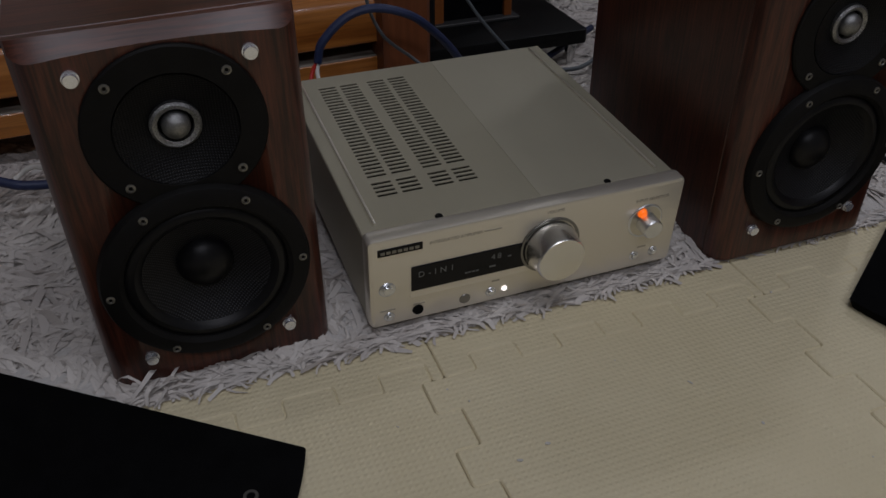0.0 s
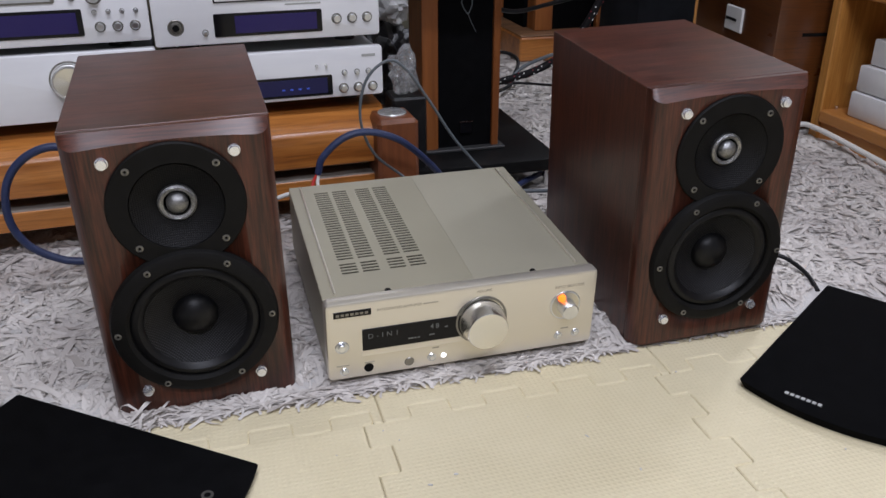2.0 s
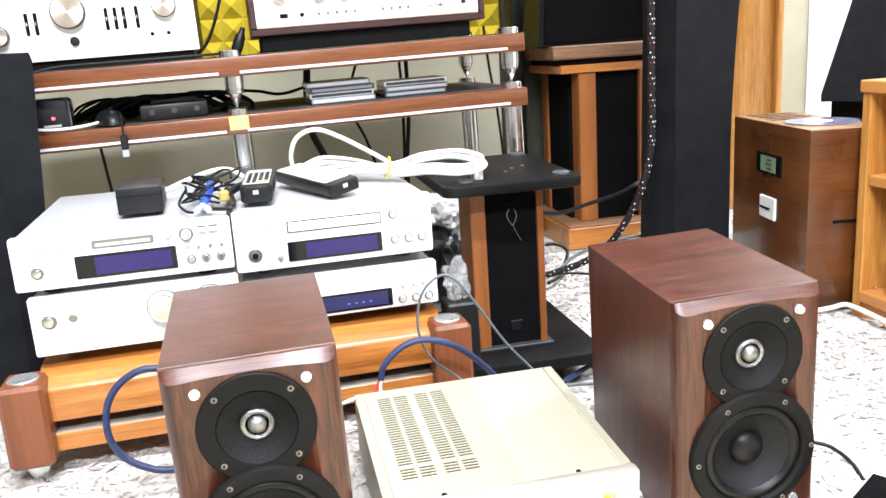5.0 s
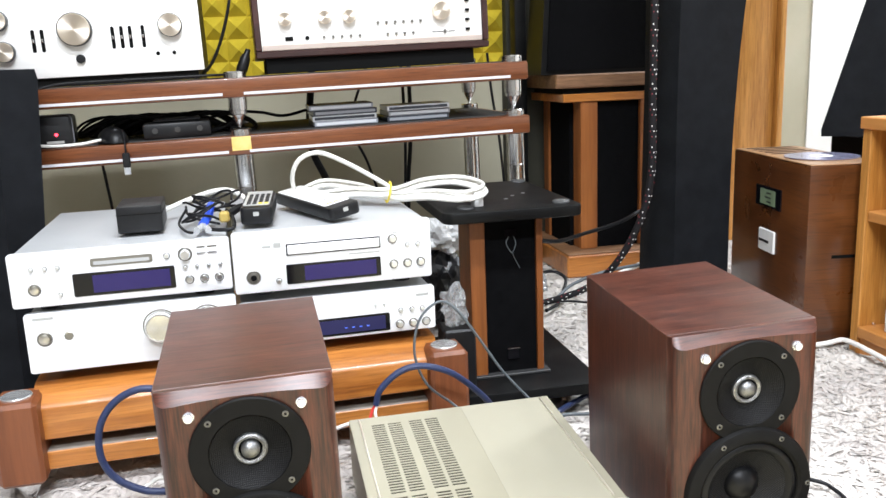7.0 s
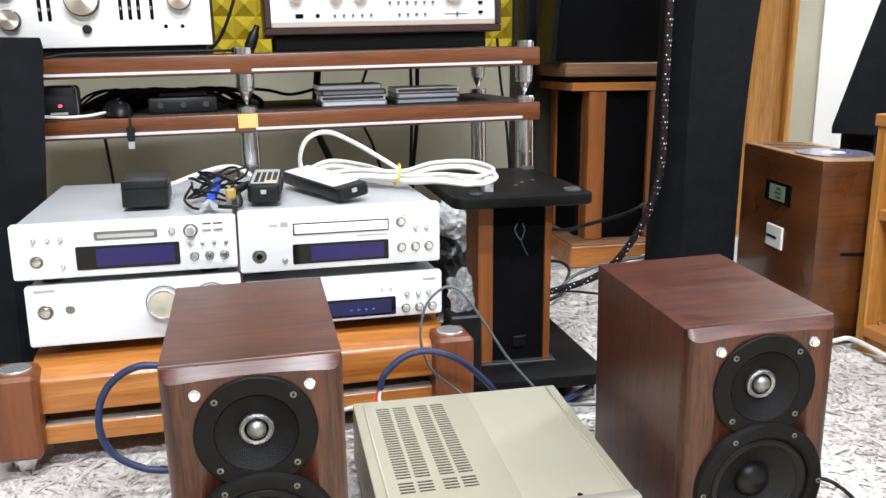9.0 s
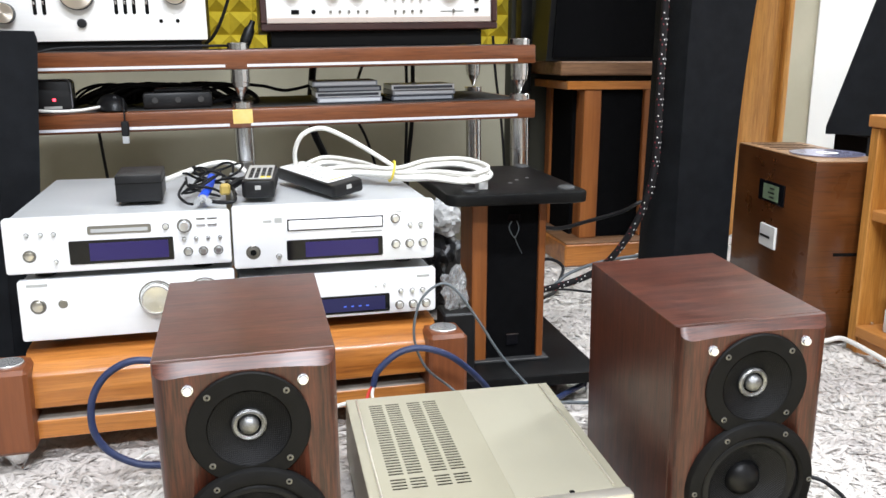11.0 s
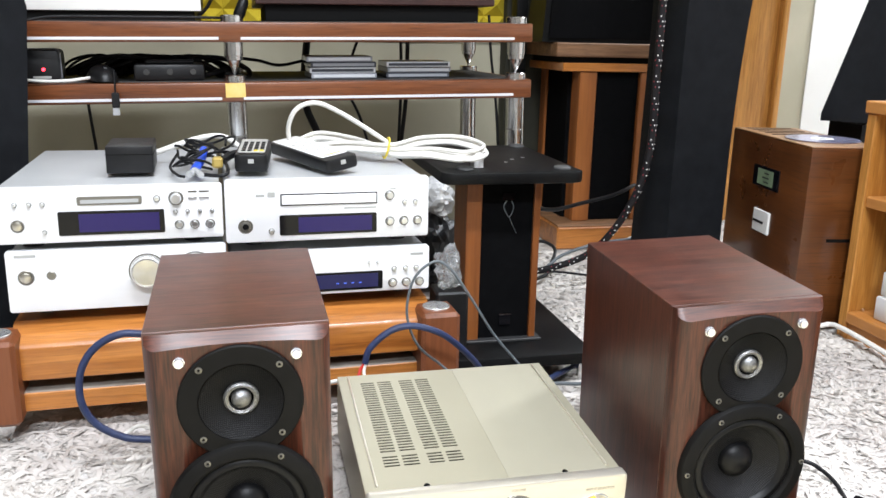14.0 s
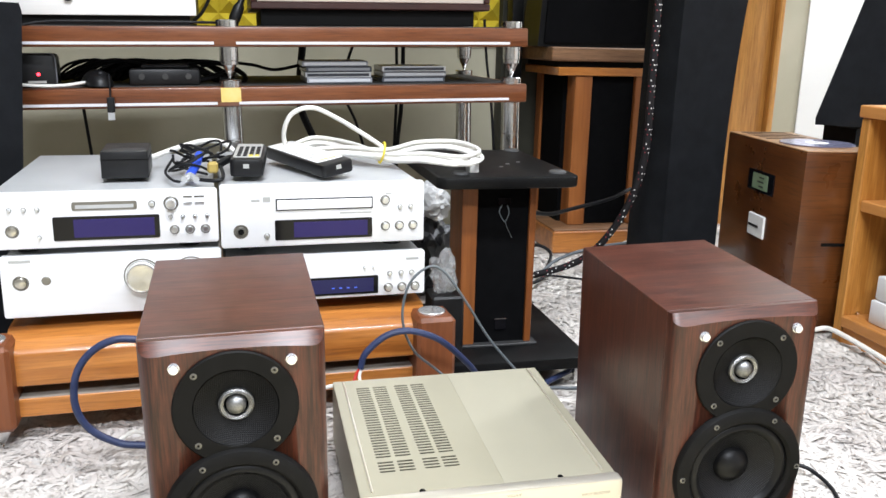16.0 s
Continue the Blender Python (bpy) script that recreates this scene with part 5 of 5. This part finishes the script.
def remote(m, L, W, H, label, keys):
    root = thing("remote_control", m, label, "remote control", "remote controls")
    part("body", slab(-W / 2, W / 2, 0, L, 0, H, 0.008, 0.004, 4, side="xy"), BLACKPLASTIC, root, "black plastic body")
    part("key_plate", slab(-W / 2 + 0.004, W / 2 - 0.004, 0.012 if keys else 0.022, L - 0.006, H - 0.001, H + 0.0006, 0.004, 0, 3, side="xy"), KEYFIELD if keys else WHITEPLASTIC, root, "pale key field")
    if keys:
        for i in range(4):
            for k in range(6):
                part("key", box(-W / 2 + 0.0085 + i * 0.0085, -W / 2 + 0.0145 + i * 0.0085, 0.02 + k * 0.013, 0.027 + k * 0.013, H, H + 0.0018, 0.0006, 1), YELLOWPLASTIC if (k == 0 and i > 1) else BLACKPLASTIC, root)
    else:
        for i in range(3):
            for k in range(7):
                part("key", box(-W / 2 + 0.010 + i * 0.011, -W / 2 + 0.016 + i * 0.011, 0.055 + k * 0.014, 0.0585 + k * 0.014, H, H + 0.0015, 0.0006, 1), KEYGREY, root)
        part("key_mark", box(-W / 2 + 0.012, W / 2 - 0.012, 0.030, 0.033, H, H + 0.0010), YELLOWPLASTIC, root)
    part("emblem", box(-0.004, 0.004, -0.0006, 0.001, H * 0.5, H * 0.5 + 0.006), KEYGREY, root)
    return root


remote(pose(0.0145, 0.985, 0.3555, 3, 0, -4), 0.125, 0.046, 0.026, "short black remote control with grey key field", True)
remote(pose(0.146, 0.990, 0.3560, 2, -9, 24), 0.190, 0.052, 0.0195, "long black remote control with pale key field", False)

cd = thing("tangled_cable", pose(0, 0, 0), "tangled thin black cables with blue plug", "cable")
rng = random.Random(4)
for k in range(7):
    cx, cy, cr = -0.058 + rng.uniform(-0.012, 0.016), 1.075 + rng.uniform(-0.03, 0.03), 0.022 + rng.uniform(-0.004, 0.010)
    lift = 0.006 + 0.005 * k
    part("cable_loop", tube([(cx + cr * 1.25 * math.cos(a * 0.7 + k), cy + cr * 1.6 * math.sin(a * 0.7 + k), 0.3525 + max(0.0015, lift + 0.008 * math.sin(a * 1.3 + k))) for a in range(9)], 0.0019, 7, 6), BLACKCABLE, cd)
part("cord", tube([(-0.09, 1.06, 0.372), (-0.098, 1.03, 0.358), (-0.085, 0.985, 0.3535), (-0.075, 0.968, 0.3535)], 0.002, 7), BLACKCABLE, cd)
part("cord_end", tube([(-0.03, 1.05, 0.37), (-0.02, 1.02, 0.362), (-0.02, 0.975, 0.3545), (-0.05, 0.985, 0.3535), (-0.066, 1.005, 0.358)], 0.0028, 7), BLACKCABLE, cd)
part("blue_plug", tube([(-0.052, 1.06, 0.378), (-0.056, 1.03, 0.366), (-0.063, 1.0, 0.3575)], 0.0062, 10), BLUEPLASTIC, cd, "bright blue plug sleeve")
part("clear_plug", tube([(-0.060, 1.004, 0.3575), (-0.069, 0.975, 0.3555)], 0.0048, 8, 3), CLEAR, cd, "clear plastic plug")
part("clear_plug", tube([(-0.064, 1.002, 0.3575), (-0.053, 0.972, 0.3555)], 0.0048, 8, 3), CLEAR, cd, "clear plastic plug")
part("yellow_plug", box(-0.040, -0.025, 1.02, 1.036, 0.356, 0.372, 0.003, 1), mat("amber_plug", (0.46, 0.33, 0.09), 0.3), cd, "amber connector")
part("black_plug", tube([(-0.026, 1.035, 0.366), (-0.012, 1.05, 0.372), (0.0, 1.07, 0.372)], 0.006, 8), BLACKPLASTIC, cd)
cable("white_cable", [(-0.14, 1.15, 0.3575), (-0.094, 1.15, 0.375), (-0.05, 1.15, 0.387), (-0.02, 1.15, 0.384), (0.01, 1.14, 0.362), (0.04, 1.13, 0.3575)], 0.0042, WHITECABLE, "white cable arching over the components")

cw = thing("coiled_cable", pose(0, 0, 0), "white coiled cable held by a yellow tie", "cable")
rng = random.Random(9)
for k in range(13):
    o = rng.uniform(-0.014, 0.014)
    q = rng.uniform(-0.002, 0.013)
    e = rng.uniform(-0.01, 0.012)
    part("strand", tube([(0.085 + e, 1.20 + o, 0.362 + q), (0.130, 1.225 + o, 0.372 + q), (0.185, 1.175 + o, 0.368 + q), (0.232, 1.10 + o * 0.3, 0.362 + q * 0.8), (0.285 + e, 1.055 + o, 0.366 + q), (0.335 + e, 1.03 + 2 * o, 0.364 + q),
                         (0.375 + e, 1.075 + o, 0.368 + q), (0.352 + e, 1.14 + o, 0.374 + q), (0.29, 1.135 + o, 0.374 + q), (0.232, 1.105 + o * 0.3, 0.366 + q), (0.17, 1.14 + o, 0.366 + q), (0.115 + e, 1.15 + o, 0.362 + q), (0.085 + e, 1.18 + o, 0.362 + q)], 0.0031, 8, 7), WHITECABLE, cw)
part("arch", tube([(0.077, 1.15, 0.372), (0.074, 1.13, 0.405), (0.087, 1.12, 0.433), (0.118, 1.12, 0.442), (0.158, 1.12, 0.425), (0.207, 1.12, 0.395), (0.235, 1.11, 0.376)], 0.0036, 10), WHITECABLE, cw)
part("tie", tube([(0.226 + 0.004 * math.sin(a), 1.108 + 0.018 * math.cos(a), 0.3725 + 0.016 * math.sin(a)) for a in [k * 0.6 for k in range(12)]], 0.0018, 8, 4), YELLOWPLASTIC, cw, "yellow tie")
part("plug", box(0.352, 0.368, 1.035, 1.062, 0.3455, 0.372, 0.004, 2), WHITEPLASTIC, cw, "white plug")


# ---------------------------------------------------------------- cables on the floor
cable("blue_cable", [(-0.02, 0.80, 0.175), (-0.116, 0.80, 0.189), (-0.149, 0.80, 0.190), (-0.177, 0.80, 0.174), (-0.194, 0.80, 0.146), (-0.197, 0.80, 0.109), (-0.185, 0.80, 0.080), (-0.160, 0.80, 0.060), (-0.125, 0.80, 0.05), (-0.02, 0.80, 0.045)], 0.0046, BLUECABLE, "thick navy blue speaker cable in a loop")
bc = thing("blue_cable", pose(0, 0, 0), "thick navy blue cable with red and white ends", "cable")
part("sleeve", tube([(0.157, 0.85, 0.113), (0.164, 0.85, 0.134), (0.191, 0.85, 0.157), (0.222, 0.85, 0.163), (0.258, 0.85, 0.152), (0.286, 0.86, 0.130), (0.316, 0.875, 0.098), (0.36, 0.90, 0.045), (0.42, 0.92, 0.028), (0.50, 0.975, 0.028), (0.60, 1.05, 0.026)], 0.0046, 10), BLUECABLE, bc)
part("red_core", tube([(0.157, 0.85, 0.114), (0.150, 0.848, 0.103), (0.146, 0.84, 0.09), (0.147, 0.825, 0.075)], 0.0022, 8), REDPLASTIC, bc, "red wire end")
part("white_core", tube([(0.158, 0.85, 0.114), (0.155, 0.846, 0.102), (0.157, 0.838, 0.09), (0.160, 0.822, 0.075)], 0.0022, 8), WHITECABLE, bc, "white wire end")
cable("grey_cable", [(0.29, 0.86, 0.075), (0.269, 0.87, 0.094), (0.234, 0.87, 0.127), (0.218, 0.87, 0.174), (0.227, 0.87, 0.223), (0.255, 0.87, 0.247), (0.279, 0.87, 0.235), (0.310, 0.87, 0.191), (0.344, 0.87, 0.137), (0.382, 0.865, 0.091), (0.40, 0.85, 0.07)], 0.0019, GREYCABLE, "thin grey cable curving up behind the receiver")
cable("white_cable", [(0.03, 0.87, 0.055), (0.09, 0.865, 0.075), (0.125, 0.86, 0.085), (0.15, 0.84, 0.075)], 0.003, WHITECABLE, "white cable behind the receiver")
cable("grey_cable", [(0.40, 0.90, 0.024), (0.46, 0.93, 0.026), (0.52, 0.93, 0.024), (0.60, 0.99, 0.024)], 0.003, GREYCABLE, "thin grey cable on the rug")
cable("white_cable", [(-0.16, 0.86, 0.03), (-0.14, 0.87, 0.036), (-0.11, 0.85, 0.033), (-0.06, 0.83, 0.028)], 0.003, WHITECABLE, "white cable on the rug")
cable("white_cable", [(1.02, 1.115, 0.02), (1.060, 1.108, 0.024), (1.085, 1.106, 0.028), (1.090, 1.085, 0.030), (1.088, 1.03, 0.030), (1.085, 0.94, 0.026), (1.075, 0.84, 0.024)], 0.0048, WHITECABLE, "off-white cable on the rug beside the cabinet")
cable("black_cable", [(0.60, 0.668, 0.030), (0.66, 0.660, 0.028), (0.705, 0.642, 0.022), (0.716, 0.624, 0.018), (0.717, 0.598, 0.014), (0.709, 0.567, 0.009)], 0.0028, BLACKCABLE, "black cable from the speaker to the mat")
cable("black_cable", [(0.46, 1.24, 0.24), (0.53, 1.27, 0.235), (0.60, 1.33, 0.218), (0.68, 1.40, 0.214), (0.78, 1.45, 0.222), (0.86, 1.52, 0.23)], 0.0042, BLACKCABLE, "black cable strung between the stands")
cable("grey_cable", [(0.93, 1.55, 0.10), (0.80, 1.56, 0.085), (0.72, 1.58, 0.055), (0.67, 1.57, 0.026), (0.60, 1.55, 0.022)], 0.004, GREYCABLE, "grey cable on the rug by the stand")
cable("black_cable", [(0.62, 1.72, 0.03), (0.70, 1.70, 0.06), (0.73, 1.66, 0.05), (0.70, 1.60, 0.028), (0.66, 1.52, 0.028), (0.62, 1.48, 0.028)], 0.004, BLACKCABLE, "black cable looping on the rug")
cable("black_cable", [(0.85, 1.46, 0.026), (0.75, 1.50, 0.028), (0.68, 1.54, 0.028), (0.62, 1.53, 0.028), (0.54, 1.5, 0.028)], 0.0028, BLACKCABLE, "thin black cable on the rug")
cable("white_cable", [(0.98, 1.66, 0.09), (0.90, 1.62, 0.075), (0.80, 1.60, 0.05), (0.72, 1.58, 0.034), (0.64, 1.53, 0.032), (0.56, 1.48, 0.03)], 0.006, WHITECABLE, "off-white cable beside the braided cable")


def braided_cable():
    pts = [(0.819, 1.36, 1.25), (0.819, 1.36, 0.90), (0.812, 1.36, 0.66), (0.811, 1.36, 0.50), (0.810, 1.36, 0.335), (0.790, 1.37, 0.235), (0.757, 1.40, 0.150), (0.715, 1.43, 0.094), (0.645, 1.45, 0.063), (0.56, 1.46, 0.048), (0.46, 1.47, 0.046), (0.37, 1.40, 0.05)]
    root = thing("braided_cable", pose(0, 0, 0), "thick black braided cable with white and red flecks", "cable")
    part("sleeve", tube(pts, 0.0074, 14, 16), BRAID, root)
    line = smooth_line(pts, 16)
    fl, rd = bmesh.new(), bmesh.new()
    run, k = 0.0, 0
    for p, q in zip(line, line[1:]):
        run += (q - p).length
        if run < 0.0080:
            continue
        run, k = 0.0, k + 1
        d = (q - p).normalized()
        side = Vector((0, -1, 0.2)) - d * d.dot(Vector((0, -1, 0.2)))
        side.normalize()
        oth = d.cross(side)
        for j, ang in enumerate((-65, 0, 65)):
            a = radians(ang + (32 if k % 2 else 0))
            c = p + 0.0071 * (math.cos(a) * side + math.sin(a) * oth)
            tgt = fl if (k + j) % 4 in (0, 1) and j != 2 else (rd if (k + j) % 4 == 2 else None)
            if tgt is not None:
                s = 0.0010
                bb = box(-s, s, -s, s, -s * 1.4, s * 1.4)
                bmesh.ops.transform(bb, matrix=Matrix.Translation(c) @ d.to_track_quat("Z", "Y").to_matrix().to_4x4(), verts=bb.verts)
                absorb(tgt, bb)
    part("white_flecks", fl, WHITEPLASTIC, root, "small white flecks")["kind"] = "stuff"
    part("red_flecks", rd, BRAIDRED, root, "dark red flecks")["kind"] = "stuff"


braided_cable()


def crumpled(name, x, y, z, sx, sy, sz, material, label, category, seed):
    b = bmesh.new()
    bmesh.ops.create_icosphere(b, subdivisions=4, radius=1)
    for q in b.verts:
        n = noise.noise(q.co * 1.6 + Vector((seed, 0, 0))) * 0.35 + abs(noise.noise(q.co * 3.5 + Vector((0, seed, 0)))) * 0.3
        q.co *= 0.75 + n
        q.co = Vector((x + q.co.x * sx, y + q.co.y * sy, max(z, z + sz * 0.8 + q.co.z * sz)))
    return solid(name, b, material, label, category, smooth=20)


BAG = mottled("crinkled_clear_bag", (0.55, 0.56, 0.56), (0.75, 0.76, 0.76), 30, 0.16, 0, 0.5, 60, 0.004)
BAG.node_tree.nodes["Principled BSDF"].inputs["Transmission Weight"].default_value = 0.75
crumpled("plastic_bag", 0.304, 0.995, 0.171, 0.026, 0.025, 0.040, BAG, "crumpled clear plastic bag behind the rack base", "plastic bag", 3.0)
solid("small_box", box(0.282, 0.332, 0.968, 1.022, 0.012, 0.170, 0.003, 1), BLACKPLASTIC, "dark box holding a crumpled bag", "box")
crumpled("black_bag", 0.385, 1.50, 0.02, 0.07, 0.06, 0.105, mottled("black_plastic_bag", (0.010, 0.010, 0.011), (0.02, 0.02, 0.021), 20, 0.3, 0, 0.4, 60, 0.004), "crumpled black plastic bag behind the components", "plastic bag", 8.0)
PALEBAG = mottled("pale_crinkled_film", (0.66, 0.66, 0.65), (0.80, 0.80, 0.79), 30, 0.25, 0, 0.5, 60, 0.004)
PALEBAG.node_tree.nodes["Principled BSDF"].inputs["Transmission Weight"].default_value = 0.3
crumpled("plastic_bag", 0.385, 1.49, 0.175, 0.055, 0.05, 0.05, PALEBAG, "pale crinkled plastic film lying on a black bag", "plastic bag", 11.0)
crumpled("plastic_bag", 0.655, 1.66, 0.02, 0.03, 0.05, 0.035, BAG, "crumpled clear plastic bag on the rug", "plastic bag", 5.0)


# ---------------------------------------------------------------- foam mats and the shaggy rug, last
TAB, TILE, JOINT_X, JOINT_Y = 0.0098, 0.3015, 0.1475, 0.480


def tab_row(xa, yj):
    """The stepped joint along x, from its second corner on."""
    st, out = TILE / 8, []
    for i in range(8):
        sk = 0.0012 if i % 2 else -0.0012
        yy = yj + (TAB if i % 2 else -TAB)
        out += [(xa + i * st - sk, yy), (xa + (i + 1) * st + (sk if i < 7 else 0), yy)]
    return out[1:]


def tab_column(xj, yt):
    """The stepped joint along y, downwards."""
    ys = [yt - TAB - 0.036 * i for i in range(8)] + [yt - TILE - TAB]
    out = []
    for i in range(8):
        sk = 0.0010 if i % 2 else -0.0010
        xx = xj + (TAB if i % 2 else -TAB)
        out += [(xx, ys[i] + (sk if i else 0)), (xx, ys[i + 1] - (sk if i < 7 else 0))]
    return out


def mat_tile(loop):
    mx, my = sum(p[0] for p in loop) / len(loop), sum(p[1] for p in loop) / len(loop)
    loop = [(mx + (x - mx) * 0.9982, my + (y - my) * 0.9982) for x, y in loop]
    b = bmesh.new()
    lo, hi = [b.verts.new((x, y, -0.0115)) for x, y in loop], [b.verts.new((x, y, 0.0)) for x, y in loop]
    b.faces.new(hi)
    b.faces.new(lo[::-1])
    for i in range(len(loop)):
        k = (i + 1) % len(loop)
        b.faces.new((lo[i], lo[k], hi[k], hi[i]))
    bmesh.ops.recalc_face_normals(b, faces=b.faces)
    bmesh.ops.bevel(b, geom=[e for e in b.edges if abs(e.verts[0].co.z - e.verts[1].co.z) > 0.005], offset=0.0028, segments=2, affect="EDGES", profile=0.5)
    bmesh.ops.bevel(b, geom=[e for e in b.edges if e.verts[0].co.z > -0.001 and e.verts[1].co.z > -0.001], offset=0.0012, segments=1, affect="EDGES", profile=0.5)
    return b


mats = thing("foam_mats", pose(0, 0, 0), "cream interlocking foam floor mats", "floor mat", kind="structure")
for ci in range(-2, 3):
    xa = JOINT_X + TILE * ci
    xb = xa + TILE
    part("mat_tile", mat_tile([(xa + TAB, 0.5265), (xa + TAB, JOINT_Y - TAB)] + tab_row(xa, JOINT_Y) + [(xb, JOINT_Y - TAB), (xb + TAB, JOINT_Y - TAB), (xb + TAB, 0.5265)]), MATFOAM, mats)
    for ri in range(4):
        yt = JOINT_Y - TILE * ri
        yb = yt - TILE
        loop = tab_column(xa, yt) + tab_row(xa, yb) + [(xb, yb - TAB)] + tab_column(xb, yt)[::-1] + [(xb, yt - TAB)] + tab_row(xa, yt)[::-1]
        part("mat_tile", mat_tile(loop), MATFOAM, mats)

rnd = random.Random(11)
lint = bmesh.new()
for k in range(46):
    sp = bmesh.new()
    bmesh.ops.create_icosphere(sp, subdivisions=1, radius=1)
    r = rnd.uniform(0.0008, 0.0019)
    bmesh.ops.scale(sp, vec=(r * rnd.uniform(0.7, 1.9), r * rnd.uniform(0.5, 1.0), r * 0.45), verts=sp.verts)
    bmesh.ops.rotate(sp, matrix=Matrix.Rotation(rnd.uniform(0, 3.1), 3, "Z"), verts=sp.verts)
    bmesh.ops.translate(sp, vec=(rnd.uniform(-0.15, 0.85), rnd.uniform(0.12, 0.50), r * 0.35), verts=sp.verts)
    absorb(lint, sp)
solid("lint_specks", lint, RUGBASE, "small pale lint specks on the foam mat", "lint", "stuff")

rug = thing("shag_rug", pose(0, 0, 0), "grey-white shaggy rug with long flat fringe strands", "rug", kind="structure")


def pile_height(x, y):
    """The matted pile's uneven height: soft clumps a few centimetres wide with creases between them."""
    h = (np.sin(x * 71 + 2.1 * np.sin(y * 43)) * np.sin(y * 83 + 1.7 * np.sin(x * 37)) + 0.6 * np.sin(x * 157 + y * 61) * np.sin(y * 139 - x * 47 + 1.3))
    edge = np.clip((y - 0.526 - 0.018 * (x > 0.425)) / 0.03, 0, 1)
    return 0.0025 + edge * (0.0050 + 0.0036 * h)


def backing(nx=230, ny=110):
    xs, ys = np.linspace(-1.5, 2.2, nx), np.linspace(0.528, 2.14, ny)
    gx, gy = np.meshgrid(xs, ys)
    top = np.stack([gx, gy, pile_height(gx, gy) + 0.0008], -1).reshape(-1, 3)
    faces = [(j * nx + i, j * nx + i + 1, (j + 1) * nx + i + 1, (j + 1) * nx + i) for j in range(ny - 1) for i in range(nx - 1)]
    me = bpy.data.meshes.new("backing")
    me.from_pydata(top.tolist(), [], faces)
    me.polygons.foreach_set("use_smooth", np.ones(len(faces), dtype=bool))
    me.materials.append(RUGBASE)
    return me


new("backing", backing()).parent = rug
part("underside", box(-1.5, 2.2, 0.5275, 2.14, -0.0118, 0.0004), RUGBASE, rug, "grey woven backing")


def strands(count, xa, xb, ya, yb, length, width, seed, lift=0.008, fringe=False):
    """Many bent flat yarns as one mesh, lying on the uneven pile."""
    r = np.random.default_rng(seed)
    x, y = r.uniform(xa, xb, count), r.uniform(ya, yb, count)
    y = np.where(x > 0.425, y + 0.020, y)
    # neighbouring yarns lie in tufts that share a direction
    tuft = 2.4 * np.sin(x * 31 + 1.9 * np.sin(y * 23)) + 2.2 * np.sin(y * 37 + 1.3 * np.sin(x * 19 + 2))
    ang = tuft + r.normal(0, 0.75, count)
    if fringe:
        ang = r.choice([0.0, np.pi], count) + r.normal(0, 0.38, count)
        y = y - 0.004
    ln, wd = length * r.uniform(0.5, 1.3, count), width * r.uniform(0.65, 1.4, count)
    curl = r.normal(0, 0.9, count)
    h = r.uniform(0.3, 1.0, count) ** 1.6 * lift
    verts = np.zeros((count, 10, 3))
    for k, (s, zf) in enumerate(((0, 0.1), (0.25, 0.75), (0.52, 1.0), (0.78, 0.8), (1.0, 0.25))):
        a = ang + curl * s
        px, py = x + np.cos(ang + curl * s * 0.5) * ln * s, y + np.sin(ang + curl * s * 0.5) * ln * s
        py = np.where(py < 0.525, 0.525 - (0.525 - py) * 0.45, py)
        pz = np.where(py < 0.526, 0.0012, pile_height(px, py)) + h * zf
        w = wd * (0.7 if k in (0, 4) else 1.0) / 2
        tilt = r.normal(0, 0.30, count)
        for j, sg in enumerate((-1, 1)):
            verts[:, 2 * k + j, 0] = px - np.sin(a) * w * sg
            verts[:, 2 * k + j, 1] = py + np.cos(a) * w * sg
            verts[:, 2 * k + j, 2] = np.maximum(0.0009, pz + sg * w * tilt)
    # the yarns under the two grilles lie flat beneath them
    keep = np.ones(count, dtype=bool)
    for gx, gy, ux, uy, nx, ny in ((0.040, 0.428, -0.806, 0.592, -0.592, -0.806), (0.602, 0.2915, 0.830, 0.557, -0.557, 0.830)):
        along = (verts[:, :, 0] - gx) * ux + (verts[:, :, 1] - gy) * uy
        over = (verts[:, :, 0] - gx) * nx + (verts[:, :, 1] - gy) * ny
        keep &= ~((along > -0.01) & (along < 0.272) & (over > -0.004) & (over < 0.17)).any(axis=1)
    verts, count = verts[keep], int(keep.sum())
    base = (np.arange(count) * 10)[:, None, None]
    quad = np.array([[2 * k, 2 * k + 1, 2 * k + 3, 2 * k + 2] for k in range(4)])[None]
    faces = (base + quad).reshape(-1, 4)
    me = bpy.data.meshes.new("pile")
    me.from_pydata(verts.reshape(-1, 3).tolist(), [], faces.tolist())
    me.polygons.foreach_set("use_smooth", np.ones(len(faces), dtype=bool))
    me.materials.append(SHAG)
    return me


for nm, me in (("pile", strands(8000, -0.55, 1.25, 0.545, 1.25, 0.060, 0.0048, 9, 0.0052)), ("pile", strands(4500, -0.9, 1.7, 1.2, 2.10, 0.062, 0.0052, 10, 0.0058)),
               ("pile", strands(105000, -0.55, 1.25, 0.540, 1.25, 0.030, 0.0033, 1, 0.0038)), ("pile", strands(60000, -0.9, 1.7, 1.2, 2.10, 0.036, 0.0039, 2, 0.0044)),
               ("fringe", strands(2600, -0.55, 0.43, 0.517, 0.534, 0.030, 0.0026, 3, 0.0055, True)), ("fringe", strands(40, -0.105, -0.045, 0.524, 0.532, 0.036, 0.0032, 5, 0.018, True)),
               ("fringe", strands(1500, 0.43, 1.25, 0.506, 0.522, 0.020, 0.0018, 7, 0.0032, True))):
    ob = new(nm, me)
    ob.parent = rug
    ob["kind"] = "stuff"
